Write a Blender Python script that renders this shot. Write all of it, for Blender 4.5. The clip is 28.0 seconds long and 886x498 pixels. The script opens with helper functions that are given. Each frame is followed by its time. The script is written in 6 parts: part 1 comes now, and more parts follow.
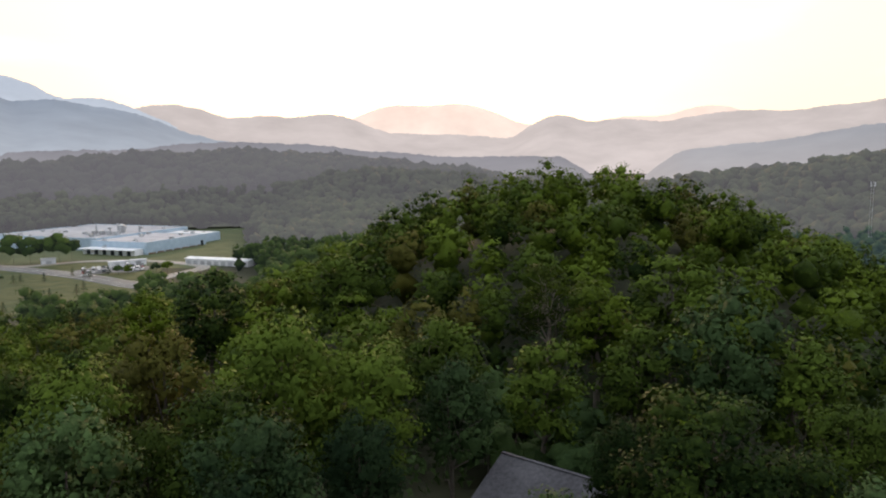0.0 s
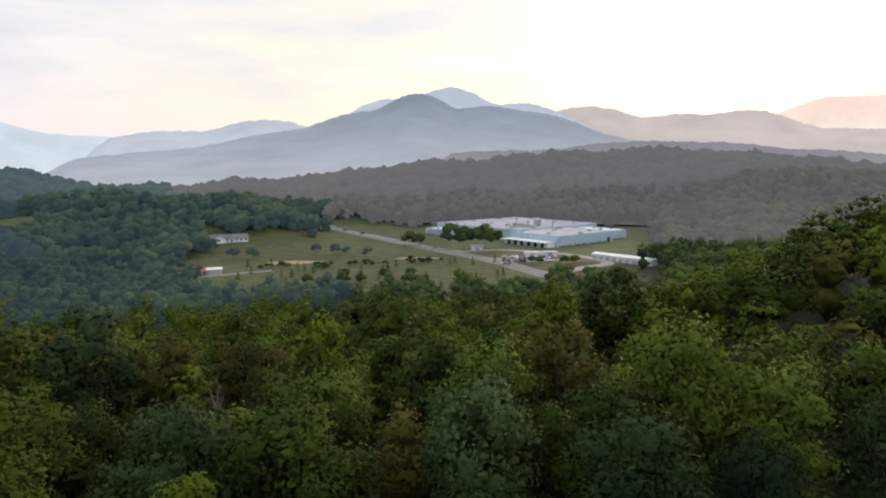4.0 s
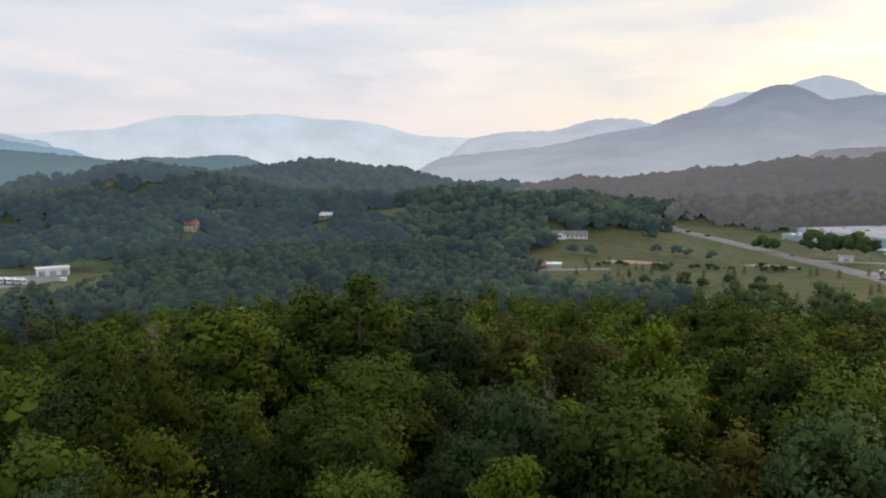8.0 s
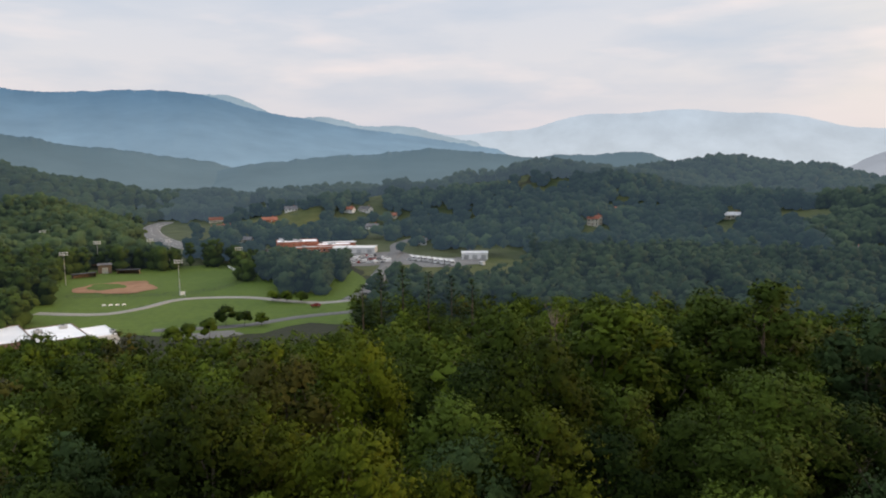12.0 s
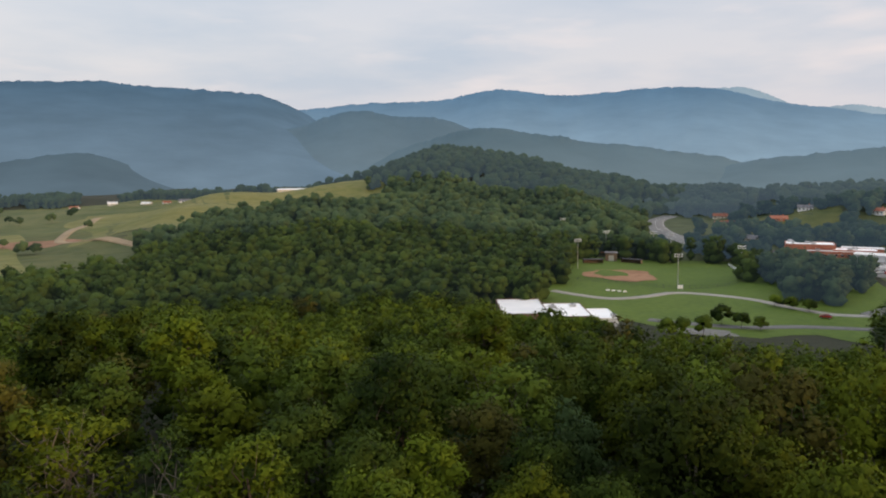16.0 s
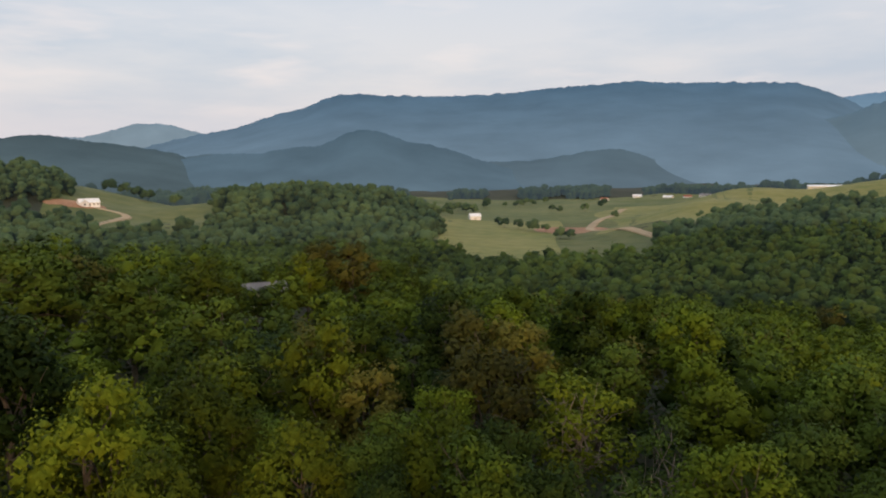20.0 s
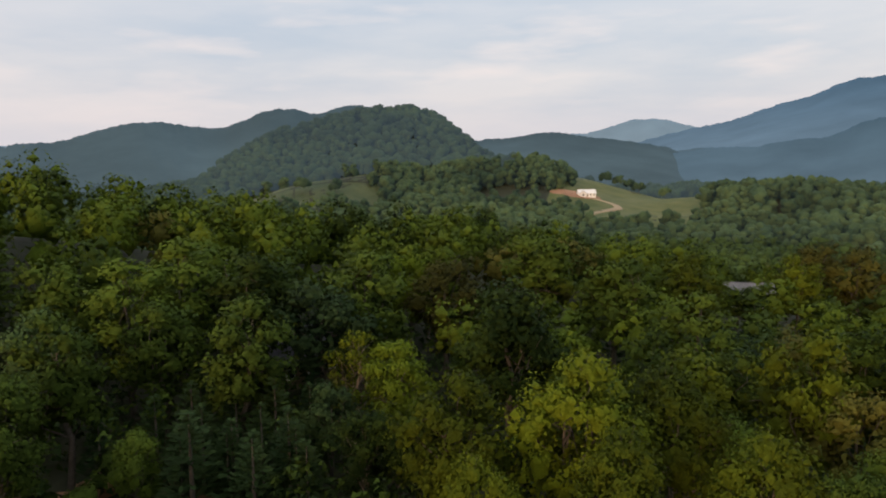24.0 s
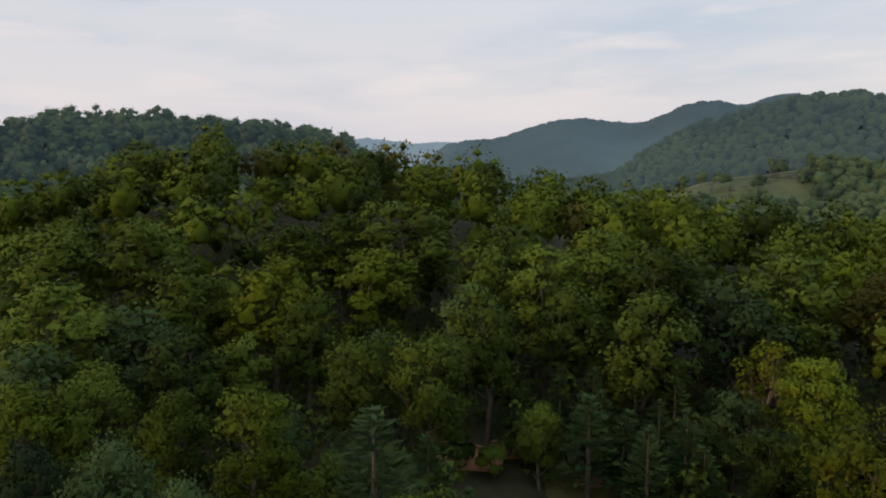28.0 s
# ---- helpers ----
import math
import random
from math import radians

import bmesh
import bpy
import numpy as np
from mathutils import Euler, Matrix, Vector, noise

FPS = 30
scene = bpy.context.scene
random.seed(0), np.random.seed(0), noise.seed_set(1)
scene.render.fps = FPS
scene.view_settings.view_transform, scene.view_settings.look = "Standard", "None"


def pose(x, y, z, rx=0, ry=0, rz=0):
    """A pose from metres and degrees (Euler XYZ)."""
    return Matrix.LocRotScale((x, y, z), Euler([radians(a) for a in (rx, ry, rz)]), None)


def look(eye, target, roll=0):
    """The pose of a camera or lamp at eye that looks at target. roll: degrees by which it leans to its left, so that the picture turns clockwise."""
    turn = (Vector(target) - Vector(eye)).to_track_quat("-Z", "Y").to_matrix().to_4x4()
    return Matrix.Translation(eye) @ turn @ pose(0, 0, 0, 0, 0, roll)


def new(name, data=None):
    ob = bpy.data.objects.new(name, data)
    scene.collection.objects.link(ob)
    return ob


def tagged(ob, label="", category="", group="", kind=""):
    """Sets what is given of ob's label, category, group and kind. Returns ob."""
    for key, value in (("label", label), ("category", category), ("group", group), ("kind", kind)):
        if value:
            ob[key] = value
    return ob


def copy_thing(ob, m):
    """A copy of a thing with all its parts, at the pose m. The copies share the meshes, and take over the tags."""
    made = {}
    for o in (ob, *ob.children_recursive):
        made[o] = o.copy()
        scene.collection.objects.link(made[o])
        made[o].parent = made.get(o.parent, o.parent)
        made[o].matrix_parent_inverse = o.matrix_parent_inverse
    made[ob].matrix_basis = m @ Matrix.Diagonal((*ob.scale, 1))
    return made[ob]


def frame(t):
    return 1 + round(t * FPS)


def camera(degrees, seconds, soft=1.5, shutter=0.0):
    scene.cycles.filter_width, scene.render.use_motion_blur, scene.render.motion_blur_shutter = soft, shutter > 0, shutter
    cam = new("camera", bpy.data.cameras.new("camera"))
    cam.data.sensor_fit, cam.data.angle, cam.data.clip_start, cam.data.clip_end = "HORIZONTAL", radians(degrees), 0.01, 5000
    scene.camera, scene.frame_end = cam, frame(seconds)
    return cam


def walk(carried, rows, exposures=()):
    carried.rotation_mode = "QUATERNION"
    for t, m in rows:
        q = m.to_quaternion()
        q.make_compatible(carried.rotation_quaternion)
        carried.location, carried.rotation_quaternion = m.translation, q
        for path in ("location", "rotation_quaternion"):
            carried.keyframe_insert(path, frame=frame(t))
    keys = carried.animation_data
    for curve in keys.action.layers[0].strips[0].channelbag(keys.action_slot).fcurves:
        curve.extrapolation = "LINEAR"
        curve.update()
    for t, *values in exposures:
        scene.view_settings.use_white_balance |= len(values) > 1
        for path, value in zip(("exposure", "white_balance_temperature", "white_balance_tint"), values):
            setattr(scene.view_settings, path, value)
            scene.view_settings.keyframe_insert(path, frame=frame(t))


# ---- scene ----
cam = camera(64.2, 28.0, soft=2.0)
PATH = [
    (0.0, pose(0, 0, 62, 83.00, 0.54, 0.00)),
    (0.5, pose(0, 0, 62, 83.03, 0.56, 4.30)),
    (1.0, pose(0, 0, 62, 83.05, 0.57, 8.52)),
    (1.5, pose(0, 0, 62, 83.09, 0.57, 12.23)),
    (2.0, pose(0, 0, 62, 83.13, 0.56, 16.44)),
    (2.5, pose(0, 0, 62, 83.16, 0.55, 20.17)),
    (3.0, pose(0, 0, 62, 83.18, 0.54, 24.36)),
    (3.5, pose(0, 0, 62, 83.20, 0.51, 28.07)),
    (4.0, pose(0, 0, 62, 83.21, 0.49, 32.21)),
    (4.5, pose(0, 0, 62, 83.24, 0.46, 35.58)),
    (6.5, pose(0, 0, 62, 83.28, 0.36, 48.99)),
    (7.0, pose(0, 0, 62, 83.28, 0.38, 52.53)),
    (7.5, pose(0, 0, 62, 83.28, 0.38, 55.69)),
    (8.0, pose(0, 0, 62, 83.29, 0.39, 59.37)),
    (8.5, pose(0, 0, 62, 83.29, 0.38, 62.84)),
    (9.0, pose(0, 0, 62, 83.28, 0.33, 67.01)),
    (9.5, pose(0, 0, 62, 83.28, 0.28, 70.69)),
    (10.0, pose(0, 0, 62, 83.27, 0.24, 74.90)),
    (10.5, pose(0, 0, 62, 83.27, 0.26, 78.68)),
    (11.0, pose(0, 0, 62, 83.28, 0.32, 83.08)),
    (11.5, pose(0, 0, 62, 83.29, 0.40, 87.11)),
    (13.5, pose(0, 0, 62, 83.19, 0.57, 105.15)),
    (14.0, pose(0, 0, 62, 83.21, 0.57, 110.49)),
    (14.5, pose(0, 0, 62, 83.22, 0.57, 115.18)),
    (15.0, pose(0, 0, 62, 83.22, 0.55, 120.50)),
    (15.5, pose(0, 0, 62, 83.22, 0.56, 125.11)),
    (16.0, pose(0, 0, 62, 83.23, 0.56, 130.42)),
    (16.5, pose(0, 0, 62, 83.22, 0.55, 135.08)),
    (17.0, pose(0, 0, 62, 83.22, 0.52, 140.45)),
    (17.5, pose(0, 0, 62, 83.22, 0.49, 145.21)),
    (18.0, pose(0, 0, 62, 83.20, 0.48, 150.60)),
    (18.5, pose(0, 0, 62, 83.22, 0.51, 155.34)),
    (19.0, pose(0, 0, 62, 83.21, 0.56, 160.74)),
    (19.5, pose(0, 0, 62, 83.23, 0.63, 165.46)),
    (20.0, pose(0, 0, 62, 83.25, 0.69, 170.83)),
    (20.5, pose(0, 0, 62, 83.28, 0.71, 175.58)),
    (21.0, pose(0, 0, 62, 83.31, 0.69, 180.67)),
    (21.5, pose(0, 0, 62, 83.31, 0.66, 185.24)),
    (23.5, pose(0, 0, 62, 83.21, 0.58, 203.99)),
    (24.0, pose(0, 0, 62, 83.19, 0.58, 208.92)),
    (24.5, pose(0, 0, 62, 83.18, 0.57, 213.28)),
    (25.0, pose(0, 0, 62, 83.16, 0.57, 218.20)),
    (25.5, pose(0, 0, 62, 83.15, 0.56, 222.53)),
    (26.0, pose(0, 0, 62, 83.13, 0.57, 227.47)),
    (26.5, pose(0, 0, 62, 83.11, 0.58, 231.79)),
    (27.0, pose(0, 0, 62, 83.09, 0.55, 236.67)),
    (27.5, pose(0, 0, 62, 83.02, 0.47, 240.52)),
    (28.0, pose(0, 0, 62, 82.98, 0.33, 241.60)),
]
walk(cam, PATH, [(0, 0.35), (4, 0.28), (8, 0.18), (11, 0.1), (14, 0.0), (28, 0.0)])

# ---- light ----
SUN_AZ, SUN_EL = 3.0, 9.0          # degrees, to the left of +y, and above the horizon
world = bpy.data.worlds.new("world")
scene.world = world
world.use_nodes = True
wn, wl = world.node_tree.nodes, world.node_tree.links
wn.clear()


def wnode(kind, **props):
    n = wn.new(kind)
    for k, v in props.items():
        if k == "op":
            n.operation = v
        else:
            n.inputs[int(k[1:])].default_value = v
    return n


def wmath(op, a, b=None, clamp=False):
    n = wn.new("ShaderNodeMath")
    n.operation, n.use_clamp = op, clamp
    for i, v in enumerate((a, b)):
        if v is None:
            continue
        if isinstance(v, (int, float)):
            n.inputs[i].default_value = v
        else:
            wl.new(v, n.inputs[i])
    return n.outputs[0]


def wmix(fac, a, b, blend="MIX"):
    n = wn.new("ShaderNodeMixRGB")
    n.blend_type = blend
    for i, v in enumerate((fac, a, b)):
        if isinstance(v, (int, float)):
            n.inputs[i].default_value = v
        elif isinstance(v, tuple):
            n.inputs[i].default_value = (*v, 1)
        else:
            wl.new(v, n.inputs[i])
    return n.outputs[0]


coord = wn.new("ShaderNodeTexCoord").outputs["Generated"]
sep = wn.new("ShaderNodeSeparateXYZ")
wl.new(coord, sep.inputs[0])
up = sep.outputs[2]
nishita = wn.new("ShaderNodeTexSky")
nishita.sky_type, nishita.sun_disc = "NISHITA", False
nishita.sun_elevation, nishita.sun_rotation = radians(SUN_EL), radians(-SUN_AZ)
nishita.air_density, nishita.dust_density = 1.5, 4.0
# thin high overcast: pale pink at the horizon, blue grey above
height = wmath("MULTIPLY", up, 3.2, True)
veil = wmix(height, (0.76, 0.70, 0.715), (0.55, 0.60, 0.70))
veil = wmix(wmath("MULTIPLY", wmath("SUBTRACT", up, 0.28), 2.0, True), veil, (1.22, 1.24, 1.30))      # a cloud sheet is brightest overhead
# the glow round the hidden sun, flat and wide
sun_dir = Vector((-math.sin(radians(SUN_AZ)) * math.cos(radians(SUN_EL)), math.cos(radians(SUN_AZ)) * math.cos(radians(SUN_EL)), math.sin(radians(SUN_EL))))
dot = wn.new("ShaderNodeVectorMath")
dot.operation = "DOT_PRODUCT"
wl.new(coord, dot.inputs[0])
dot.inputs[1].default_value = sun_dir
toward = wmath("MAXIMUM", dot.outputs["Value"], 0.0)
wide = wmath("POWER", toward, 4.0)
tight = wmath("POWER", toward, 18.0)
glow = wmix(wide, veil, (1.02, 0.83, 0.52))
glow = wmix(1.0, glow, wmix(tight, (0, 0, 0), (0.55, 0.52, 0.46)), "ADD")
# soft streaks and puffs of cloud, stretched along the horizon
flat = wn.new("ShaderNodeVectorMath")
flat.operation = "MULTIPLY"
wl.new(coord, flat.inputs[0])
flat.inputs[1].default_value = (1.0, 1.0, 4.5)
cloud = wnode("ShaderNodeTexNoise", i2=2.6, i3=5.0, i4=0.55)
wl.new(flat.outputs[0], cloud.inputs[0])
ramp = wn.new("ShaderNodeValToRGB")
ramp.color_ramp.elements[0].position, ramp.color_ramp.elements[1].position = 0.42, 0.68
wl.new(cloud.outputs[0], ramp.inputs[0])
high = wmath("MULTIPLY", wmath("MULTIPLY", up, 9.0, True), 0.85)
clouded = wmix(wmath("MULTIPLY", ramp.outputs[0], high), glow, (0.47, 0.535, 0.655))
puff = wnode("ShaderNodeTexNoise", i2=4.2, i3=4.0, i4=0.5)
flat2 = wn.new("ShaderNodeVectorMath")
flat2.operation = "MULTIPLY_ADD"
wl.new(coord, flat2.inputs[0])
flat2.inputs[1].default_value, flat2.inputs[2].default_value = (1.0, 1.0, 5.0), (3.1, 1.7, 0.4)
wl.new(flat2.outputs[0], puff.inputs[0])
ramp2 = wn.new("ShaderNodeValToRGB")
ramp2.color_ramp.elements[0].position, ramp2.color_ramp.elements[1].position = 0.56, 0.74
wl.new(puff.outputs[0], ramp2.inputs[0])
clouded = wmix(wmath("MULTIPLY", ramp2.outputs[0], high), clouded, (0.80, 0.72, 0.735))
sky = wmix(0.03, clouded, nishita.outputs[0], "ADD")
back = wn.new("ShaderNodeBackground")
back.inputs[1].default_value = 1.0
wl.new(sky, back.inputs[0])
wout = wn.new("ShaderNodeOutputWorld")
wl.new(back.outputs[0], wout.inputs[0])

sun = new("sun", bpy.data.lights.new("sun", "SUN"))
sun.data.energy, sun.data.angle, sun.data.color = 2.1, radians(18), (1.0, 0.60, 0.32)
sun.matrix_world = look(sun_dir * 100, (0, 0, 0))

# ---- materials ----


def material(name):
    m = bpy.data.materials.new(name)
    m.use_nodes = True
    m.node_tree.nodes.clear()
    return m, m.node_tree.nodes, m.node_tree.links


def surface(name, low, high, rough=0.85, scale=1.0, detail=6.0, coarse=0.08, bump=0.3, spread=0.15, metal=0.0):
    """A weathered surface: two scales of noise between two colours, with relief."""
    m, n, l = material(name)
    geo = n.new("ShaderNodeTexCoord").outputs["Object"]
    fine = n.new("ShaderNodeTexNoise")
    fine.inputs["Scale"].default_value, fine.inputs["Detail"].default_value = scale, detail
    big = n.new("ShaderNodeTexNoise")
    big.inputs["Scale"].default_value, big.inputs["Detail"].default_value = scale * coarse, 4
    l.new(geo, fine.inputs["Vector"]), l.new(geo, big.inputs["Vector"])
    add = n.new("ShaderNodeMath")
    add.operation = "ADD"
    l.new(fine.outputs[0], add.inputs[0]), l.new(big.outputs[0], add.inputs[1])
    rng = n.new("ShaderNodeMapRange")
    rng.inputs[1].default_value, rng.inputs[2].default_value = 0.75, 1.25
    l.new(add.outputs[0], rng.inputs[0])
    mix = n.new("ShaderNodeMixRGB")
    mix.inputs[1].default_value, mix.inputs[2].default_value = (*low, 1), (*high, 1)
    l.new(rng.outputs[0], mix.inputs[0])
    hsv = n.new("ShaderNodeHueSaturation")
    info = n.new("ShaderNodeObjectInfo")
    vary = n.new("ShaderNodeMapRange")
    vary.inputs[3].default_value, vary.inputs[4].default_value = 1 - spread, 1 + spread
    l.new(info.outputs["Random"], vary.inputs[0]), l.new(vary.outputs[0], hsv.inputs["Value"])
    l.new(mix.outputs[0], hsv.inputs["Color"])
    b = n.new("ShaderNodeBsdfPrincipled")
    b.inputs["Roughness"].default_value, b.inputs["Metallic"].default_value = rough, metal
    b.inputs["Specular IOR Level"].default_value = 0.3
    l.new(hsv.outputs[0], b.inputs["Base Color"])
    if bump:
        bp = n.new("ShaderNodeBump")
        bp.inputs["Strength"].default_value, bp.inputs["Distance"].default_value = bump, 0.3 / scale
        l.new(fine.outputs[0], bp.inputs["Height"]), l.new(bp.outputs[0], b.inputs["Normal"])
    o = n.new("ShaderNodeOutputMaterial")
    l.new(b.outputs[0], o.inputs[0])
    return m


def foliage(name, low, high, patch=0.05, through_light=0.12, grain=4.5, air=None, depth=0.0):
    """Leaves: mottled light and dark in small sprays, each tree a little different, some light shining through. On the
    woods further out, the backdrop, haze is painted over them as a glowing tint, mixed in by depth.
    """
    m, n, l = material(name)
    geo = n.new("ShaderNodeNewGeometry")
    info = n.new("ShaderNodeObjectInfo")

    def spots(scale, detail):
        t = n.new("ShaderNodeTexNoise")
        t.inputs["Scale"].default_value, t.inputs["Detail"].default_value, t.inputs["Roughness"].default_value = scale, detail, 0.65
        l.new(geo.outputs["Position"], t.inputs["Vector"])
        return t.outputs[0]

    def plus(a, k, b):
        q = n.new("ShaderNodeMath")
        q.operation = "MULTIPLY_ADD"
        l.new(a, q.inputs[0])
        q.inputs[1].default_value = k
        l.new(b, q.inputs[2])
        return q.outputs[0]

    sprays = spots(grain, 4)
    total = plus(geo.outputs["Random Per Island"], 0.16, spots(patch, 2))
    total = plus(info.outputs["Random"], 0.40, total)
    total = plus(sprays, 0.5, total)
    rng = n.new("ShaderNodeMapRange")
    rng.inputs[1].default_value, rng.inputs[2].default_value = 0.76, 1.36
    l.new(total, rng.inputs[0])
    mix = n.new("ShaderNodeMixRGB")
    mix.inputs[1].default_value, mix.inputs[2].default_value = (*low, 1), (*high, 1)
    l.new(rng.outputs[0], mix.inputs[0])
    d = n.new("ShaderNodeBsdfPrincipled")
    d.inputs["Roughness"].default_value, d.inputs["Specular IOR Level"].default_value = 0.75, 0.08
    l.new(mix.outputs[0], d.inputs["Base Color"])
    t = n.new("ShaderNodeBsdfTranslucent")
    l.new(mix.outputs[0], t.inputs[0])
    bp = n.new("ShaderNodeBump")
    bp.inputs["Strength"].default_value, bp.inputs["Distance"].default_value = 0.55, 0.6 / grain
    l.new(sprays, bp.inputs["Height"])
    l.new(bp.outputs[0], d.inputs["Normal"]), l.new(bp.outputs[0], t.inputs["Normal"])
    s = n.new("ShaderNodeMixShader")
    s.inputs[0].default_value = through_light
    l.new(d.outputs[0], s.inputs[1]), l.new(t.outputs[0], s.inputs[2])
    o = n.new("ShaderNodeOutputMaterial")
    # haze put in as emission, an even veil over the leaf colour
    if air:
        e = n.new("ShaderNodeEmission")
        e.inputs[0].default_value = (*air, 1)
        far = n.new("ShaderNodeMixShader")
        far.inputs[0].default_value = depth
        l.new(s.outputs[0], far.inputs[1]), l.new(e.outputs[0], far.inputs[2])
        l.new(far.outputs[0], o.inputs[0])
    else:
        l.new(s.outputs[0], o.inputs[0])
    return m


def haze_backdrop(name, crest, foot, z0, z1, glow=0.6, scale=0.004, vary=0.10):
    """A far mountain, the plain backdrop of the place: the haze before it is painted into its colour, from foot to
    crest, and it glows a little.
    """
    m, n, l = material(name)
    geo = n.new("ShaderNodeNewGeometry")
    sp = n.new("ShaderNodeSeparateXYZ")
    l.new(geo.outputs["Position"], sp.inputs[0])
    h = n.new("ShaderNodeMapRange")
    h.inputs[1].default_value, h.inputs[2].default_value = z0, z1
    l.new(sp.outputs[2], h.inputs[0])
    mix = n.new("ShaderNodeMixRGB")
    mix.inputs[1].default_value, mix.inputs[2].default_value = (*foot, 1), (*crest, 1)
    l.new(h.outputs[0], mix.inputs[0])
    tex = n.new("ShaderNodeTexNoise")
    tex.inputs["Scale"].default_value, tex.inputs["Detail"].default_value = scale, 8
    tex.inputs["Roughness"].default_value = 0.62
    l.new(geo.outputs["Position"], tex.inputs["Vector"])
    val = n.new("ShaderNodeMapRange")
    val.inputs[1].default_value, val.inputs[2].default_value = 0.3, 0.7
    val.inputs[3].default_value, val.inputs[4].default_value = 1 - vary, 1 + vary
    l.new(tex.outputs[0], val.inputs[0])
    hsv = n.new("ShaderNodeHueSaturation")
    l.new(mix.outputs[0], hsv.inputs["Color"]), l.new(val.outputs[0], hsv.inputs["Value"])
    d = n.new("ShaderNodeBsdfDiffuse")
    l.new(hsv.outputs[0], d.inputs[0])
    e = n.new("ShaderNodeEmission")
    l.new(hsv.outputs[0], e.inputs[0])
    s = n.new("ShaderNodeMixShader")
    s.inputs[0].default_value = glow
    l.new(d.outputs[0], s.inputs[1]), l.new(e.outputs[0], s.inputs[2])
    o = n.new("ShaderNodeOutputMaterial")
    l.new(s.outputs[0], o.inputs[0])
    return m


HAZE_BLUE = (0.11, 0.17, 0.235)
LEAF = foliage("oak_leaves", (0.009, 0.020, 0.004), (0.088, 0.132, 0.016))
LEAF_POPLAR = foliage("poplar_leaves", (0.013, 0.027, 0.004), (0.116, 0.164, 0.011))
LEAF_YELLOW = foliage("yellow_green_leaves", (0.018, 0.029, 0.003), (0.122, 0.156, 0.009))
LEAF_BROWN = foliage("browning_leaves", (0.022, 0.026, 0.006), (0.118, 0.114, 0.020))
LEAF_BLUE = foliage("grey_green_leaves", (0.009, 0.021, 0.008), (0.066, 0.110, 0.036))
NEEDLES = foliage("pine_needles", (0.011, 0.026, 0.008), (0.046, 0.076, 0.022), through_light=0.06, grain=3.5)
WOODS = foliage("woodland_crowns", (0.011, 0.023, 0.004), (0.096, 0.140, 0.013), patch=0.06, grain=2.6)
# woods further out: bluish or grey haze is mixed into their colour as glow
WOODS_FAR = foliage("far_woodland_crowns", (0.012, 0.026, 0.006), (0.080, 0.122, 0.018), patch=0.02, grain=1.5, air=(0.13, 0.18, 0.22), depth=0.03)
WOODS_WEST = foliage("western_slope_crowns", (0.012, 0.026, 0.011), (0.062, 0.095, 0.034), patch=0.02, grain=1.5, air=HAZE_BLUE, depth=0.13)
HAZE_W, HAZE_N, HAZE_S = (0.115, 0.180, 0.245), (0.210, 0.200, 0.225), (0.12, 0.17, 0.21)
WEST_WOODS = foliage("west_woods", (0.012, 0.025, 0.010), (0.086, 0.128, 0.040), patch=0.012, grain=0.9, air=HAZE_W, depth=0.22)
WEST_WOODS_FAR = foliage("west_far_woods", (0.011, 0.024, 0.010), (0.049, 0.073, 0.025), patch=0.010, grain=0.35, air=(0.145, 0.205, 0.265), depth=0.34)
NORTH_WOODS = foliage("north_woods", (0.022, 0.034, 0.016), (0.085, 0.105, 0.042), patch=0.012, grain=0.6, air=HAZE_N, depth=0.34)
NORTH_WOODS_FAR = foliage("north_far_woods", (0.022, 0.034, 0.014), (0.070, 0.088, 0.030), patch=0.010, grain=0.35, air=HAZE_N, depth=0.52)
SOUTH_WOODS = foliage("south_woods", (0.019, 0.039, 0.014), (0.096, 0.142, 0.046), patch=0.012, grain=0.6, air=HAZE_S, depth=0.06)
SOUTH_WOODS_FAR = foliage("south_far_woods", (0.013, 0.026, 0.008), (0.055, 0.089, 0.025), patch=0.010, grain=0.35, air=HAZE_S, depth=0.28)
BARK = surface("bark", (0.055, 0.045, 0.036), (0.13, 0.11, 0.09), scale=6, bump=0.8)
DEADWOOD = surface("dead_wood", (0.11, 0.09, 0.07), (0.25, 0.21, 0.17), scale=5, bump=0.5)
GROUND = surface("forest_floor", (0.014, 0.018, 0.008), (0.030, 0.032, 0.014), scale=0.6, coarse=0.03)
GRASS = surface("mown_grass", (0.068, 0.118, 0.012), (0.104, 0.158, 0.018), scale=0.35, coarse=0.08)
MEADOW = surface("rough_meadow", (0.022, 0.040, 0.010), (0.066, 0.072, 0.024), scale=0.10, coarse=0.12)
HAY = surface("dry_hay_field", (0.102, 0.115, 0.028), (0.180, 0.167, 0.053), scale=0.08, coarse=0.12)
PASTURE = surface("pasture", (0.034, 0.053, 0.019), (0.077, 0.090, 0.037), scale=0.06, coarse=0.12)
PASTURE_WARM = surface("sunny_pasture", (0.051, 0.071, 0.017), (0.111, 0.114, 0.036), scale=0.06, coarse=0.12)
CLAY = surface("red_clay", (0.225, 0.112, 0.060), (0.345, 0.195, 0.112), scale=0.3, coarse=0.1)
SAND = surface("pale_soil", (0.225, 0.165, 0.098), (0.315, 0.240, 0.150), scale=0.2, coarse=0.1)
ASPHALT = surface("asphalt", (0.128, 0.128, 0.128), (0.192, 0.188, 0.184), scale=0.5, coarse=0.05, bump=0.1)
GRAVEL = surface("gravel", (0.26, 0.25, 0.23), (0.38, 0.36, 0.33), scale=0.8, coarse=0.05)
LINE = surface("road_paint", (0.6, 0.6, 0.56), (0.75, 0.74, 0.7), scale=2)
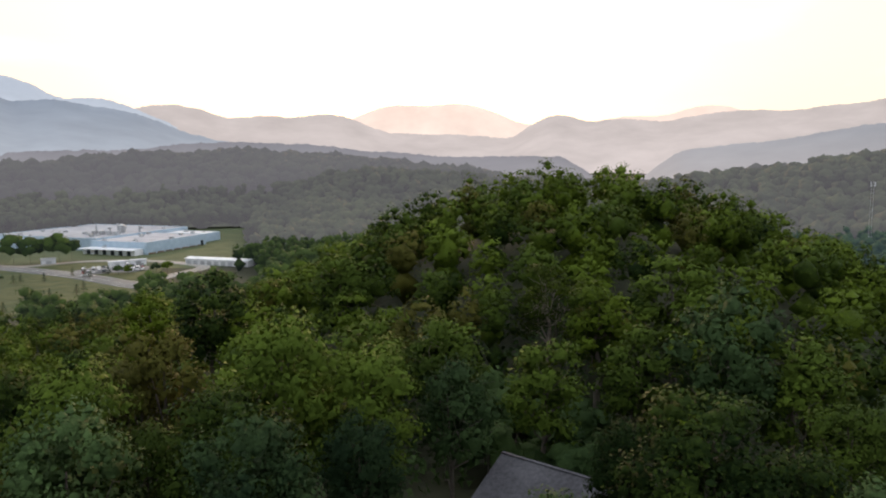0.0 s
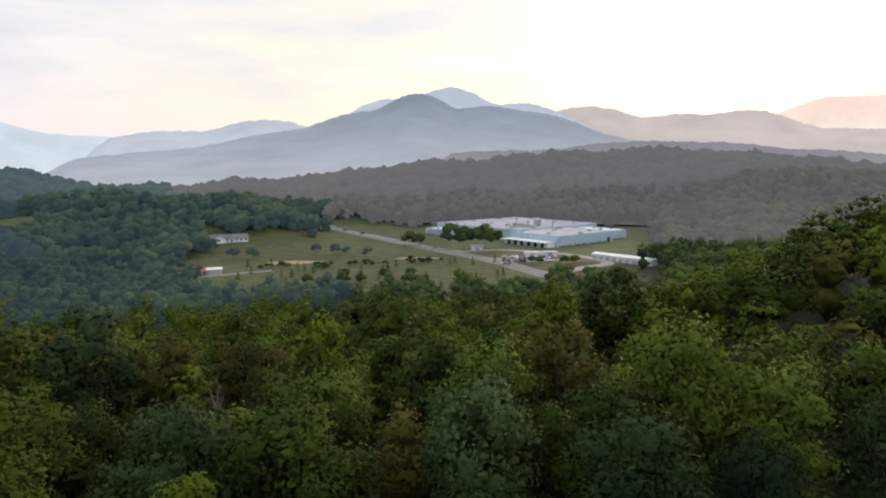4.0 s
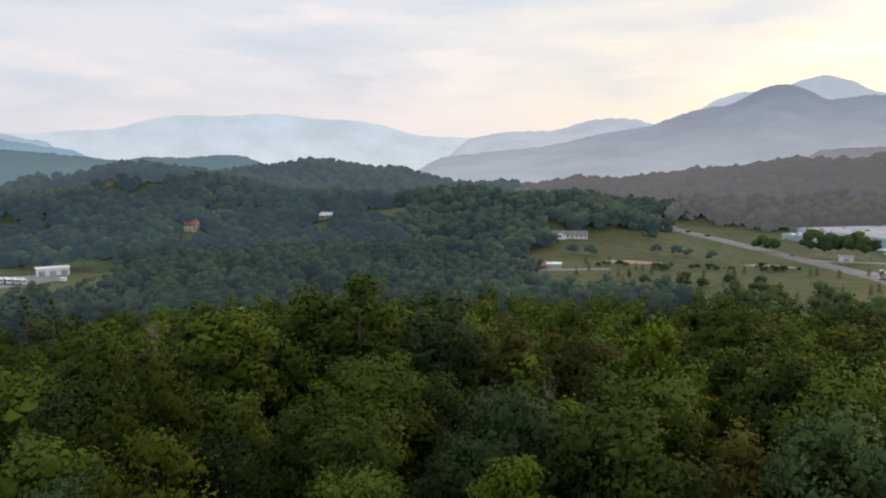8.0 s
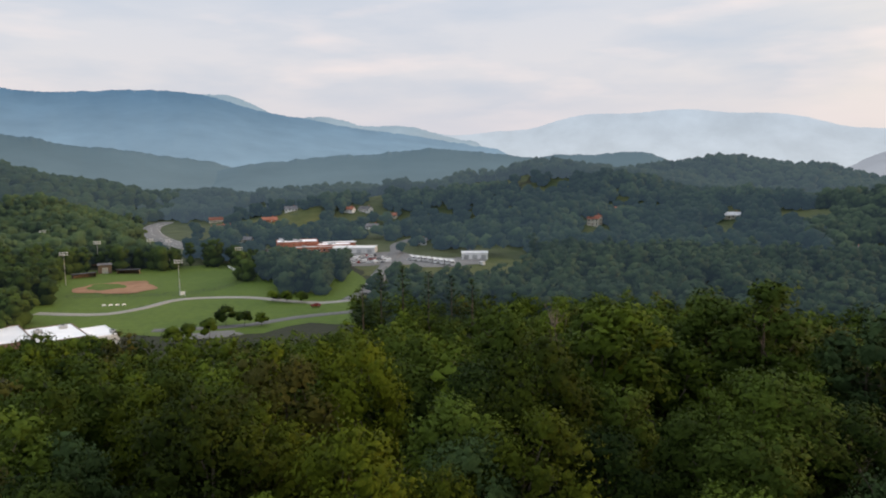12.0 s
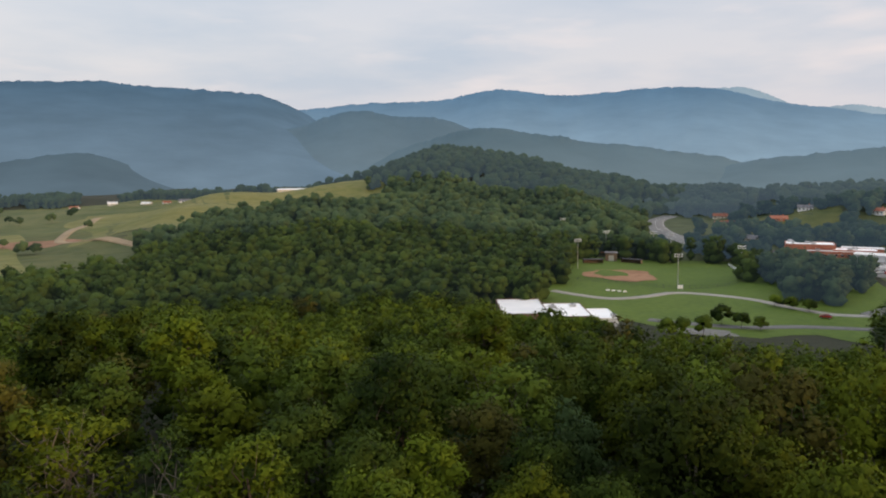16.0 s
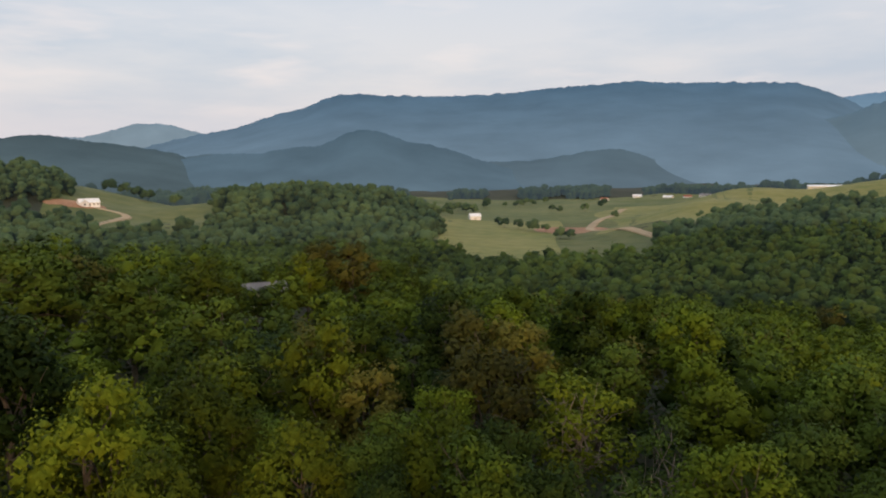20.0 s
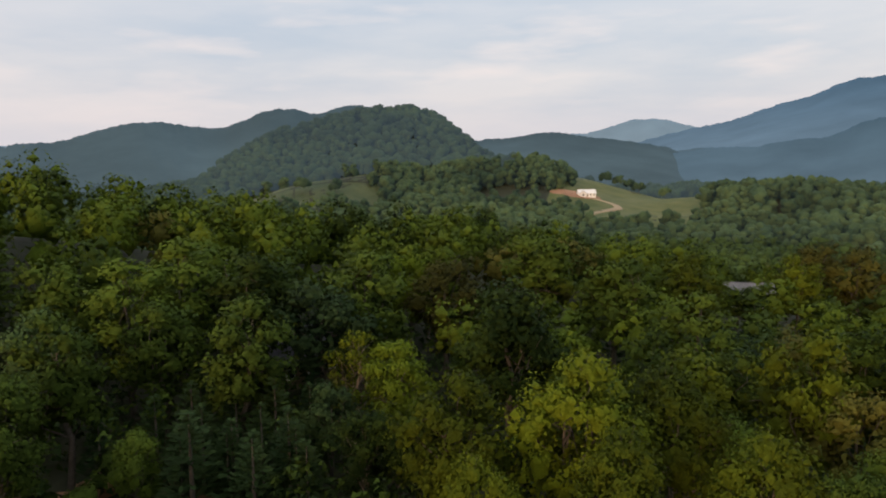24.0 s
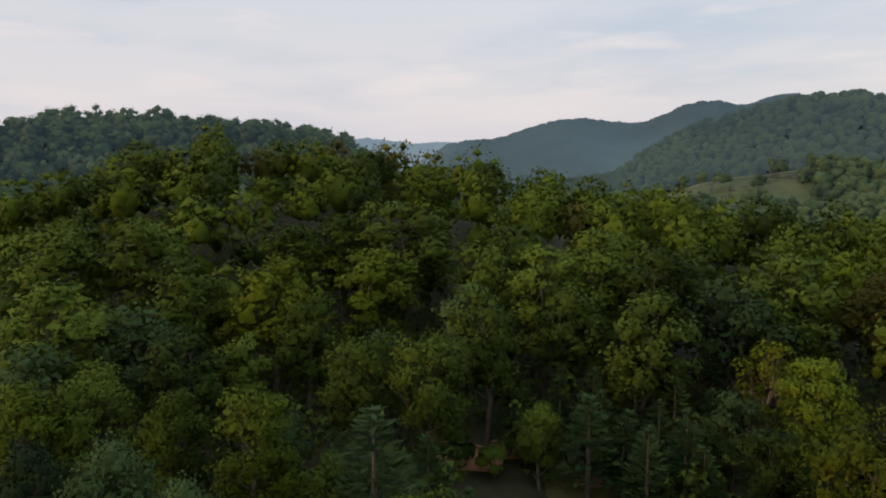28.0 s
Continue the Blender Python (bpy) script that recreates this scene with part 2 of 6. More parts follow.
WHITE = surface("white_paint", (0.66, 0.67, 0.68), (0.82, 0.82, 0.82), scale=0.4, bump=0.05)
CREAM = surface("cream_siding", (0.48, 0.44, 0.36), (0.60, 0.56, 0.47), scale=0.8, bump=0.1)
STEEL_BLUE = surface("pale_blue_steel_siding", (0.34, 0.44, 0.53), (0.46, 0.56, 0.64), scale=0.3, rough=0.5, bump=0.05)
METAL_ROOF = surface("bare_metal_roof", (0.55, 0.57, 0.60), (0.75, 0.76, 0.77), scale=0.25, rough=0.45, bump=0.05)
FACTORY_ROOF = surface("weathered_factory_roof", (0.27, 0.275, 0.30), (0.42, 0.42, 0.44), scale=0.10, bump=0.05)
MEMBRANE = surface("white_roof_membrane", (0.74, 0.75, 0.77), (0.88, 0.88, 0.88), scale=0.15, bump=0.05)
BRICK = surface("red_brick", (0.25, 0.09, 0.06), (0.40, 0.17, 0.11), scale=2.0)
BROWN_BRICK = surface("brown_brick", (0.14, 0.10, 0.08), (0.22, 0.16, 0.12), scale=2.0)
SHINGLE_GREY = surface("grey_shingles", (0.11, 0.11, 0.12), (0.20, 0.20, 0.21), scale=2.5)
SHINGLE_DARK = surface("dark_shingles", (0.045, 0.045, 0.052), (0.09, 0.09, 0.10), scale=2.5)
SHINGLE_RED = surface("red_brown_shingles", (0.22, 0.085, 0.06), (0.34, 0.15, 0.10), scale=2.0)
TIMBER = surface("weathered_timber", (0.10, 0.075, 0.055), (0.20, 0.16, 0.12), scale=2.0)
GLASS = surface("dark_window_glass", (0.02, 0.025, 0.03), (0.04, 0.05, 0.06), rough=0.08, bump=0, scale=1)
RUBBER = surface("tyre_rubber", (0.015, 0.015, 0.015), (0.03, 0.03, 0.03), scale=4)
STEEL = surface("galvanised_steel", (0.38, 0.39, 0.40), (0.52, 0.53, 0.54), scale=2, rough=0.4, metal=0.6)
CAR_WHITE = surface("white_car_paint", (0.72, 0.72, 0.72), (0.80, 0.80, 0.80), scale=1, rough=0.25, bump=0)
CAR_GREY = surface("grey_car_paint", (0.18, 0.19, 0.20), (0.26, 0.27, 0.28), scale=1, rough=0.25, bump=0)
CAR_DARK = surface("dark_car_paint", (0.02, 0.022, 0.03), (0.04, 0.042, 0.05), scale=1, rough=0.25, bump=0)
CAR_RED = surface("red_car_paint", (0.26, 0.03, 0.025), (0.34, 0.05, 0.04), scale=1, rough=0.25, bump=0)

# ---- the lie of the land ----
EYE = 62.0


def at(az, r):
    """Plan position, az degrees to the left of +y, r metres out."""
    return -math.sin(radians(az)) * r, math.cos(radians(az)) * r


HILLS = []


def hill(az, r, rise, across, deep):
    """A hill: its rise, and its half-width across and along the line of sight."""
    x, y = at(az, r)
    HILLS.append((x, y, rise, across, deep, math.sin(radians(az)), math.cos(radians(az))))


hill(0, 0, 30, 95, 95)               # the wooded knoll below
hill(-30, 165, 7, 38, 38)            # wooded hill to the north
hill(-15, 165, 8, 38, 38)
hill(0, 165, 17.5, 38, 38)
hill(-13, 215, 25, 60, 55)
hill(66, 122, 13, 32, 32)            # spur to the west
hill(262, 168, 37, 46, 42)           # rising woods to the south-east
hill(246, 165, 12, 32, 40)
hill(237, 165, 4, 25, 40)
hill(230, 165, 15, 34, 45)
hill(213, 178, 20, 36, 48)
hill(205, 190, 7, 22, 40)
hill(272, 165, 6, 28, 40)
hill(196, 200, 10, 36, 50)
hill(182, 195, 13, 36, 50)
hill(166, 165, 3, 36, 40)
hill(150, 145, 6, 36, 40)
hill(45, 110, -4, 50, 45)
hill(120, 105, -3, 45, 40)
hill(180, 80, 3, 45, 40)
hill(185.7, 184, 2.2, 15, 15)
hill(285, 430, 50, 160, 90)          # long wooded ridge further east
hill(264, 430, 42, 80, 80)
hill(250, 430, 34, 50, 80)
hill(52, 660, 10, 85, 75)            # hill beside the highway
hill(62, 700, 10, 80, 90)
hill(46, 640, 3, 40, 50)
hill(81, 860, 35, 115, 120)
hill(80, 780, 4, 70, 80)
hill(98, 900, 13, 140, 120)
hill(68, 1050, 46, 120, 90)
hill(28, 980, 41, 190, 170)          # dusky woods behind the factory
hill(8, 900, 38, 160, 150)
hill(47, 1000, 8, 130, 150)
hill(-32, 720, 44, 120, 110)
hill(138, 540, 15, 85, 110)         # wooded hill beside the ball field
hill(147, 480, 1, 60, 80)
hill(138, 850, 24, 110, 90)          # hay hill behind it
hill(149, 800, 10, 75, 80)
hill(128.5, 1000, 58, 100, 130)        # round wooded hill
hill(119, 950, 12, 70, 110)
hill(113, 1050, 4, 80, 90)
hill(183, 720, 24, 90, 110)          # low wooded hill in the southern valley
hill(199, 800, 26, 55, 120)
hill(205, 780, 20, 60, 90)
hill(170, 1100, 4, 200, 120)
hill(212, 1000, 114, 92, 130)        # steep wooded hill
hill(222, 1040, 70, 75, 120)
hill(218, 720, 26, 50, 70)


LEVEL = ((10, 45, 330, 795, 10, 180), (156, 172, 430, 1300, 12, 80), (88, 116, 465, 720, 6, 90), (108.5, 118, 600, 900, 5, 120))      # flat valley floors: bearings, distances, width of their rims


def relief(x, y):
    z = np.zeros_like(x)
    for hx, hy, rise, across, deep, s, c in HILLS:
        dx, dy = x - hx, y - hy
        u, v = dx * c + dy * s, -dx * s + dy * c
        z = z + rise * np.exp(-0.5 * ((u / across) ** 2 + (v / deep) ** 2))
    roll_ = np.sin(x * 0.021 + 1.3) * np.sin(y * 0.017 + 0.4) + 0.6 * np.sin(x * 0.047 + y * 0.031)
    far = np.clip((np.hypot(x, y) - 490) / 120, 0, 1)
    swell = (1 + np.sin(x * 0.033 + 0.6) * np.sin(y * 0.039 + 1.1)) * 5.0 + (1 + np.sin(x * 0.017 - y * 0.022)) * 2.5
    z = z + roll_ * np.clip(z / 22, 0, 1) * 1.3 + swell * far * far
    az, r = np.degrees(np.arctan2(-x, y)) % 360, np.hypot(x, y)
    for a0, a1, r0, r1, da, dr in LEVEL:
        k = np.clip((az - a0) / da + 0.5, 0, 1) * np.clip((a1 - az) / da + 0.5, 0, 1) * np.clip((r - r0) / 60 + 0.5, 0, 1) * np.clip((r1 - r) / dr + 0.5, 0, 1)
        z = z * (1 - 0.94 * k * k * (3 - 2 * k))
    return z


def land(x, y):
    return float(relief(np.array([x], float), np.array([y], float))[0])


def build(name, verts, faces, mats, parent=None, index=None, smooth=False, normals=None):
    """One mesh object from arrays; faces is an array of triangles or quads, or a list of both."""
    groups = faces if isinstance(faces, list) else [faces]
    me = bpy.data.meshes.new(name)
    me.vertices.add(len(verts))
    me.vertices.foreach_set("co", np.ascontiguousarray(verts, dtype=np.float32).ravel())
    loops = np.concatenate([np.asarray(g, dtype=np.int32).ravel() for g in groups])
    sizes = np.concatenate([np.full(len(g), np.asarray(g).shape[1], dtype=np.int32) for g in groups])
    me.loops.add(len(loops))
    me.loops.foreach_set("vertex_index", loops)
    me.polygons.add(len(sizes))
    me.polygons.foreach_set("loop_start", np.concatenate([[0], np.cumsum(sizes)[:-1]]).astype(np.int32))
    if smooth:
        me.polygons.foreach_set("use_smooth", np.ones(len(sizes), dtype=bool))
    for m in (mats if isinstance(mats, (list, tuple)) else [mats]):
        me.materials.append(m)
    if index is not None:
        me.polygons.foreach_set("material_index", np.asarray(index, dtype=np.int32))
    me.update(calc_edges=True)
    if normals is not None:
        me.polygons.foreach_set("use_smooth", np.ones(len(sizes), dtype=bool))
        me.normals_split_custom_set_from_vertices(np.ascontiguousarray(normals, dtype=np.float32))
    ob = new(name, me)
    ob.parent = parent
    return ob


def grid_faces(rows, cols, closed=False):
    j, i = np.meshgrid(np.arange(rows - 1), np.arange(cols if closed else cols - 1), indexing="ij")
    k = (i + 1) % cols
    return np.stack([j * cols + i, j * cols + k, (j + 1) * cols + k, (j + 1) * cols + i], -1).reshape(-1, 4)


radii = np.concatenate([[0.5, 8, 16], np.geomspace(24, 1400, 150), np.geomspace(1450, 4900, 22)])
turns = np.radians(np.arange(0, 360, 1.2))
rr, aa = np.meshgrid(radii, turns, indexing="ij")
gx, gy = -np.sin(aa) * rr, np.cos(aa) * rr
SHEET = relief(gx, gy)
tagged(build("ground", np.stack([gx, gy, SHEET], -1).reshape(-1, 3), grid_faces(len(radii), len(turns), True)[:, ::-1], GROUND, smooth=True),
       "leaf-strewn forest floor and valley soil", "ground", kind="structure")


def lay(x, y):
    """Height of the ground sheet itself, between its corners."""
    r = np.clip(np.hypot(x, y), radii[0], radii[-1] - 1)
    a = (np.degrees(np.arctan2(-x, y)) % 360) / 1.2
    i = np.clip(np.searchsorted(radii, r) - 1, 0, len(radii) - 2)
    j = np.floor(a).astype(int) % len(turns)
    u, v = (r - radii[i]) / (radii[i + 1] - radii[i]), a - np.floor(a)
    k = (j + 1) % len(turns)
    return (SHEET[i, j] * (1 - u) + SHEET[i + 1, j] * u) * (1 - v) + (SHEET[i, k] * (1 - u) + SHEET[i + 1, k] * u) * v


def drape(name, x, y, mat, lift, label, category):
    """A thin sheet that lies on the land; x and y are grids."""
    z = lay(x, y) + lift
    r, c = x.shape
    return tagged(build(name, np.stack([x, y, z], -1).reshape(-1, 3), grid_faces(r, c), mat, smooth=True), label, category, kind="structure")


def field(name, az0, az1, r0, r1, mat, lift, label, category="field", wobble=0.03):
    """A field between two bearings and two distances, with an uneven edge."""
    n, m = max(8, int((r1 - r0) / 8)), max(8, int((az1 - az0) * r0 / 57 / 8))
    u, v = np.meshgrid(np.linspace(0, 1, n), np.linspace(0, 1, m), indexing="ij")
    seed = az0 * 0.7 + r0 * 0.13
    a = az0 + (az1 - az0) * v + (az1 - az0) * wobble * np.sin(u * 9 + seed) * (2 * v - 1)
    r = r0 + (r1 - r0) * u + (r1 - r0) * wobble * (np.sin(v * 11 + seed) + np.sin(v * 23 + 2 * seed) * 0.6) * (2 * u - 1)
    a = np.radians(a)
    return drape(name, -np.sin(a) * r, np.cos(a) * r, mat, lift, label, category)


def blot(name, az, r, across, deep, mat, lift, label, category="ground", turn=0.0):
    """A rounded patch with an uneven rim."""
    x0, y0 = at(az, r)
    t = np.linspace(0, 2 * np.pi, 49)
    s = np.linspace(0.02, 1, 9)
    ss, tt = np.meshgrid(s, t, indexing="ij")
    rim = 1 + 0.10 * np.sin(3 * tt + r) + 0.07 * np.sin(5 * tt + az) + 0.04 * np.sin(9 * tt)
    rim[:, -1] = rim[:, 0]
    u, v = across * ss * rim * np.cos(tt), deep * ss * rim * np.sin(tt)
    th = radians(az + turn)
    return drape(name, x0 + u * math.cos(th) - v * math.sin(th), y0 + u * math.sin(th) + v * math.cos(th), mat, lift, label, category)


def smooth_line(points, step=5.0):
    """A rounded line through a few plan points."""
    p = [Vector(q) for q in points]
    p = [2 * p[0] - p[1]] + p + [2 * p[-1] - p[-2]]
    out = []
    for i in range(1, len(p) - 2):
        n = max(2, int((p[i + 1] - p[i]).length / step))
        for k in range(n):
            t = k / n
            out.append(0.5 * (2 * p[i] + (p[i + 1] - p[i - 1]) * t + (2 * p[i - 1] - 5 * p[i] + 4 * p[i + 1] - p[i + 2]) * t * t
                              + (3 * p[i] - 3 * p[i + 1] + p[i + 2] - p[i - 1]) * t ** 3))
    return out + [p[-2]]


ROAD_POINTS = []      # plan places of the roads, where no wood grows


def road(name, points, width, mat, lift, label, category="road", lines=False):
    """A road of a given width along bearings and distances."""
    line = smooth_line([at(a, r) for a, r in points])
    pts = np.array([(q.x, q.y) for q in line])
    d = np.gradient(pts, axis=0)
    d /= np.linalg.norm(d, axis=1)[:, None]
    nrm = np.stack([-d[:, 1], d[:, 0]], 1)
    zc = relief(pts[:, 0], pts[:, 1])
    across = np.array([-0.56, -0.5, -0.17, 0.17, 0.5, 0.56]) * width
    v = np.empty((len(pts), 6, 3))
    for k, o in enumerate(across):
        v[:, k, :2] = pts + nrm * o
        v[:, k, 2] = np.maximum(zc, relief(v[:, k, 0], v[:, k, 1])) + (lift if 0 < k < 5 else -0.4)
    ROAD_POINTS.append(pts[::2])
    ob = tagged(build(name, v.reshape(-1, 3), grid_faces(len(pts), 6), mat), label, category, kind="structure")
    if lines:
        for o in (-0.44, 0.44, -0.01):
            w = np.stack([pts + nrm * (o * width - 0.09), pts + nrm * (o * width + 0.09)], 1)
            z = (v[:, 1:5, 2].max(axis=1) + 0.02)[:, None].repeat(2, 1)
            build("road_line", np.concatenate([w, z[..., None]], -1).reshape(-1, 3), grid_faces(len(pts), 2), LINE, ob)
    return ob

# ---- far mountains ----


def ridge(name, r, az0, az1, peaks, mat, label, depth=900, rough=1.0, taper=5.0):
    """A mountain chain r metres out: rounded peaks (bearing, angle above the eye, half-width), spurs and gullies, a tree-rough crest."""
    az = np.arange(az0, az1 + 0.01, 0.125)
    el = np.zeros_like(az)
    for p, e, w in peaks:
        el += np.clip(e, 0.05, None) ** 9 * np.exp(-0.5 * ((az - p) / w) ** 2 * 9)
    el = el ** (1 / 9)
    ends = np.clip(np.minimum(az - az0, az1 - az) / taper, 0, 1)
    ends = ends * ends * (3 - 2 * ends)
    seed = r * 0.37 + az0
    rows = np.concatenate([np.linspace(0, 1, 15), [1.06, 1.5]])
    v = np.empty((len(rows), len(az), 3))
    def fold(t):
        """Spurs and gullies that slant down the slope."""
        return np.array([noise.noise((a * 0.42 + t * 1.3, t * 2.2, seed)) + 0.6 * noise.noise((a * 1.1 - t * 1.7, t * 4.0, seed + 7)) for a in az])

    tip = np.array([noise.noise((a * 6.0, seed, 0.0)) + 0.7 * noise.noise((a * 17.0, seed, 3.0)) for a in az]) * 0.055 * rough
    tip = tip + np.array([noise.noise((a * 1.1, seed, 9.0)) + 0.6 * noise.noise((a * 2.7, seed, 5.0)) for a in az]) * 0.09 * rough
    even = -7 + (7 + EYE + r * np.tan(np.radians(el))) * ends
    lift = r * np.radians(tip) * ends
    for i, t in enumerate(rows):
        back = max(0.0, t - 1.0)
        top = even + lift * min(t, 1.0) ** 14
        lean = r - depth * (1 - min(t, 1.0)) ** 1.2 + back * 900
        gully = fold(t)
        lean = lean + depth * 0.12 * gully * math.sin(math.pi * min(t, 1.0)) * (1 - back)
        z = -6 + (top + 6) * (min(t, 1.0) ** 0.85) * (1 - 1.2 * back)
        z = z + (top + 6) * 0.10 * gully * math.sin(math.pi * min(t, 1.0))
        v[i, :, 0], v[i, :, 1], v[i, :, 2] = -np.sin(np.radians(az)) * lean, np.cos(np.radians(az)) * lean, z
    return tagged(build(name, v.reshape(-1, 3), grid_faces(len(rows), len(az)), mat, smooth=True), label, "mountain", kind="structure")


# evening haze is in these colours and their glow, one tint for each chain
PALE_PINK = haze_backdrop("pale_pink_haze", (0.86, 0.67, 0.58), (0.84, 0.70, 0.62), 0, 400, 0.85)
NORTH_HAZE = haze_backdrop("north_mountain_haze", (0.50, 0.44, 0.42), (0.56, 0.49, 0.47), 20, 320, 0.7)
NORTH_WEST = haze_backdrop("north_west_mountain_haze", (0.225, 0.26, 0.315), (0.41, 0.43, 0.47), -20, 330, 0.6)
NORTH_WEST_FAR = haze_backdrop("north_west_far_haze", (0.42, 0.46, 0.53), (0.50, 0.53, 0.58), 50, 400, 0.7)
NORTH_MID = haze_backdrop("north_foothill_haze", (0.215, 0.21, 0.23), (0.30, 0.285, 0.30), -10, 130, 0.55)
NORTH_EAST = haze_backdrop("north_east_foothill_haze", (0.31, 0.31, 0.33), (0.40, 0.37, 0.37), -10, 130, 0.6)
WEST_PALE = haze_backdrop("west_pale_blue_haze", (0.50, 0.575, 0.66), (0.58, 0.63, 0.68), 0, 400, 0.9)
WEST_BLUE = haze_backdrop("west_blue_mountain_haze", (0.115, 0.21, 0.315), (0.28, 0.39, 0.48), -20, 400, 0.7)
WEST_MID = haze_backdrop("west_foothill_haze", (0.10, 0.155, 0.19), (0.16, 0.22, 0.25), 0, 130, 0.5)
SOUTH_BLUE = haze_backdrop("south_mountain_haze", (0.072, 0.135, 0.205), (0.155, 0.225, 0.29), 0, 420, 0.7, vary=0.12)
SOUTH_MID = haze_backdrop("south_foothill_haze", (0.070, 0.112, 0.140), (0.11, 0.16, 0.20), 0, 160, 0.65, vary=0.12)
SOUTH_FAR = haze_backdrop("south_far_haze", (0.17, 0.25, 0.32), (0.22, 0.29, 0.34), 0, 350, 0.6)
EAST_BLUE = haze_backdrop("east_hill_haze", (0.055, 0.088, 0.108), (0.085, 0.125, 0.145), 0, 220, 0.45, vary=0.2)

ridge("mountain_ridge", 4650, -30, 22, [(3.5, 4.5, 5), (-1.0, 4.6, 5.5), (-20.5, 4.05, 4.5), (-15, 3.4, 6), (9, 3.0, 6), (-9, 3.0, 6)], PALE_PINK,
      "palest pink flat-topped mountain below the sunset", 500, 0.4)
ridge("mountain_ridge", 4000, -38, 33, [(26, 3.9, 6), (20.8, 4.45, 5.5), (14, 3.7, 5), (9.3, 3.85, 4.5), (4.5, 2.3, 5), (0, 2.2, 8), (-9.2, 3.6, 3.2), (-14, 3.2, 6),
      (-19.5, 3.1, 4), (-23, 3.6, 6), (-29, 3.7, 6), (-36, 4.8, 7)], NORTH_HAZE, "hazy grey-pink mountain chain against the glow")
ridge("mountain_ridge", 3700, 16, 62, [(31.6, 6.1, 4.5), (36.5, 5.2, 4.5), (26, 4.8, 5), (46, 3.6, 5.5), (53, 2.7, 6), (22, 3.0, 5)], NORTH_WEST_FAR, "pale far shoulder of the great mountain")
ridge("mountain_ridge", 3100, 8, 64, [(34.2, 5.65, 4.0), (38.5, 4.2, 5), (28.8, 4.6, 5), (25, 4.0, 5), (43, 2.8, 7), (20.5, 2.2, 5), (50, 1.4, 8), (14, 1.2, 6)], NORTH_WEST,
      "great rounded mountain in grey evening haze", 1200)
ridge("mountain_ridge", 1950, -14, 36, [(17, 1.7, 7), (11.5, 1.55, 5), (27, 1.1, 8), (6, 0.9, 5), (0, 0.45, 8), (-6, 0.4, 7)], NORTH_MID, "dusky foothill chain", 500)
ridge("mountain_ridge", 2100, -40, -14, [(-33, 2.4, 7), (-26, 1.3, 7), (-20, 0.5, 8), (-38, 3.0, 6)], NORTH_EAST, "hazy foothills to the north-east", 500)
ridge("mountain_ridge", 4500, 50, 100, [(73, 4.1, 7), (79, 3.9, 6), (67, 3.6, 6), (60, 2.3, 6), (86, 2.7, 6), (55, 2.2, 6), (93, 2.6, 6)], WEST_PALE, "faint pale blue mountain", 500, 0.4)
ridge("mountain_ridge", 4100, 84, 122, [(108.5, 5.5, 5), (101, 3.9, 5), (95, 3.2, 5), (90, 2.0, 5), (114, 5.4, 6)], haze_backdrop("west_far_haze", (0.28, 0.38, 0.46), (0.40, 0.48, 0.54), 0, 400, 0.7),
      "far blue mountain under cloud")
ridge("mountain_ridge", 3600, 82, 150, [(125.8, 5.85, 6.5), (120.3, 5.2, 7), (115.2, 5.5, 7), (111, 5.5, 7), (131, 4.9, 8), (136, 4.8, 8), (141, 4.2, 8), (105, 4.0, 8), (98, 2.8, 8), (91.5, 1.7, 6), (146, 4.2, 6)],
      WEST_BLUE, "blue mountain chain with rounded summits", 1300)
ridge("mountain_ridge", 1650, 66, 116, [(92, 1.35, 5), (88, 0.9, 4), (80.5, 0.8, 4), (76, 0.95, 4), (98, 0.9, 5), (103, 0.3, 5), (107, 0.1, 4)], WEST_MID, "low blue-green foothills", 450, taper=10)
ridge("mountain_ridge", 2650, 118, 150, [(137, 4.3, 5.5), (132, 3.8, 5), (143, 2.8, 6), (127, 2.2, 6)], haze_backdrop("south_west_haze", (0.095, 0.155, 0.205), (0.15, 0.21, 0.25), 0, 280, 0.55), "blue shoulder mountain", 700)
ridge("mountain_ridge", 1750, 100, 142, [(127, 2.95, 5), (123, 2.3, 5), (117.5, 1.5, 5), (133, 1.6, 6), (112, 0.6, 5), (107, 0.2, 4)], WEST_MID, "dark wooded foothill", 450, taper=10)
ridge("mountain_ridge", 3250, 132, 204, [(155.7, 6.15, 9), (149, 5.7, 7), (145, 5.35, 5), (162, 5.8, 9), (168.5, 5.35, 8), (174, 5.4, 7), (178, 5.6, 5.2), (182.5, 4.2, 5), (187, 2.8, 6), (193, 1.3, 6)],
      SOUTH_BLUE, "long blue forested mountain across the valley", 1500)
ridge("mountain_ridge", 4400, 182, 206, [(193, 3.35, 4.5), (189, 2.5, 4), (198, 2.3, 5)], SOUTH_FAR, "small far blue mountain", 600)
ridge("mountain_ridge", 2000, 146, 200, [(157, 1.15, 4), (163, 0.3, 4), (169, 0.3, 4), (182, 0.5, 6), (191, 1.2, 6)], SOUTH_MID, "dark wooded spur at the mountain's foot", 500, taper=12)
ridge("mountain_ridge", 1860, 157, 204, [(177, 2.9, 3.2), (174.0, 1.9, 4), (181.5, 1.6, 4), (187, 1.1, 4), (169.5, 0.6, 4)], haze_backdrop("south_spur_haze", (0.060, 0.108, 0.150), (0.105, 0.160, 0.205), 0, 220, 0.7, vary=0.16), "wooded spur in front of the long mountain", 430, taper=13)
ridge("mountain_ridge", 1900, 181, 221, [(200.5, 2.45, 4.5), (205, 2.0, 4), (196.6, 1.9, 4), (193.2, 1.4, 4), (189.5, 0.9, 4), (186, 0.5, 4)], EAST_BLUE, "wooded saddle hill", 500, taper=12)
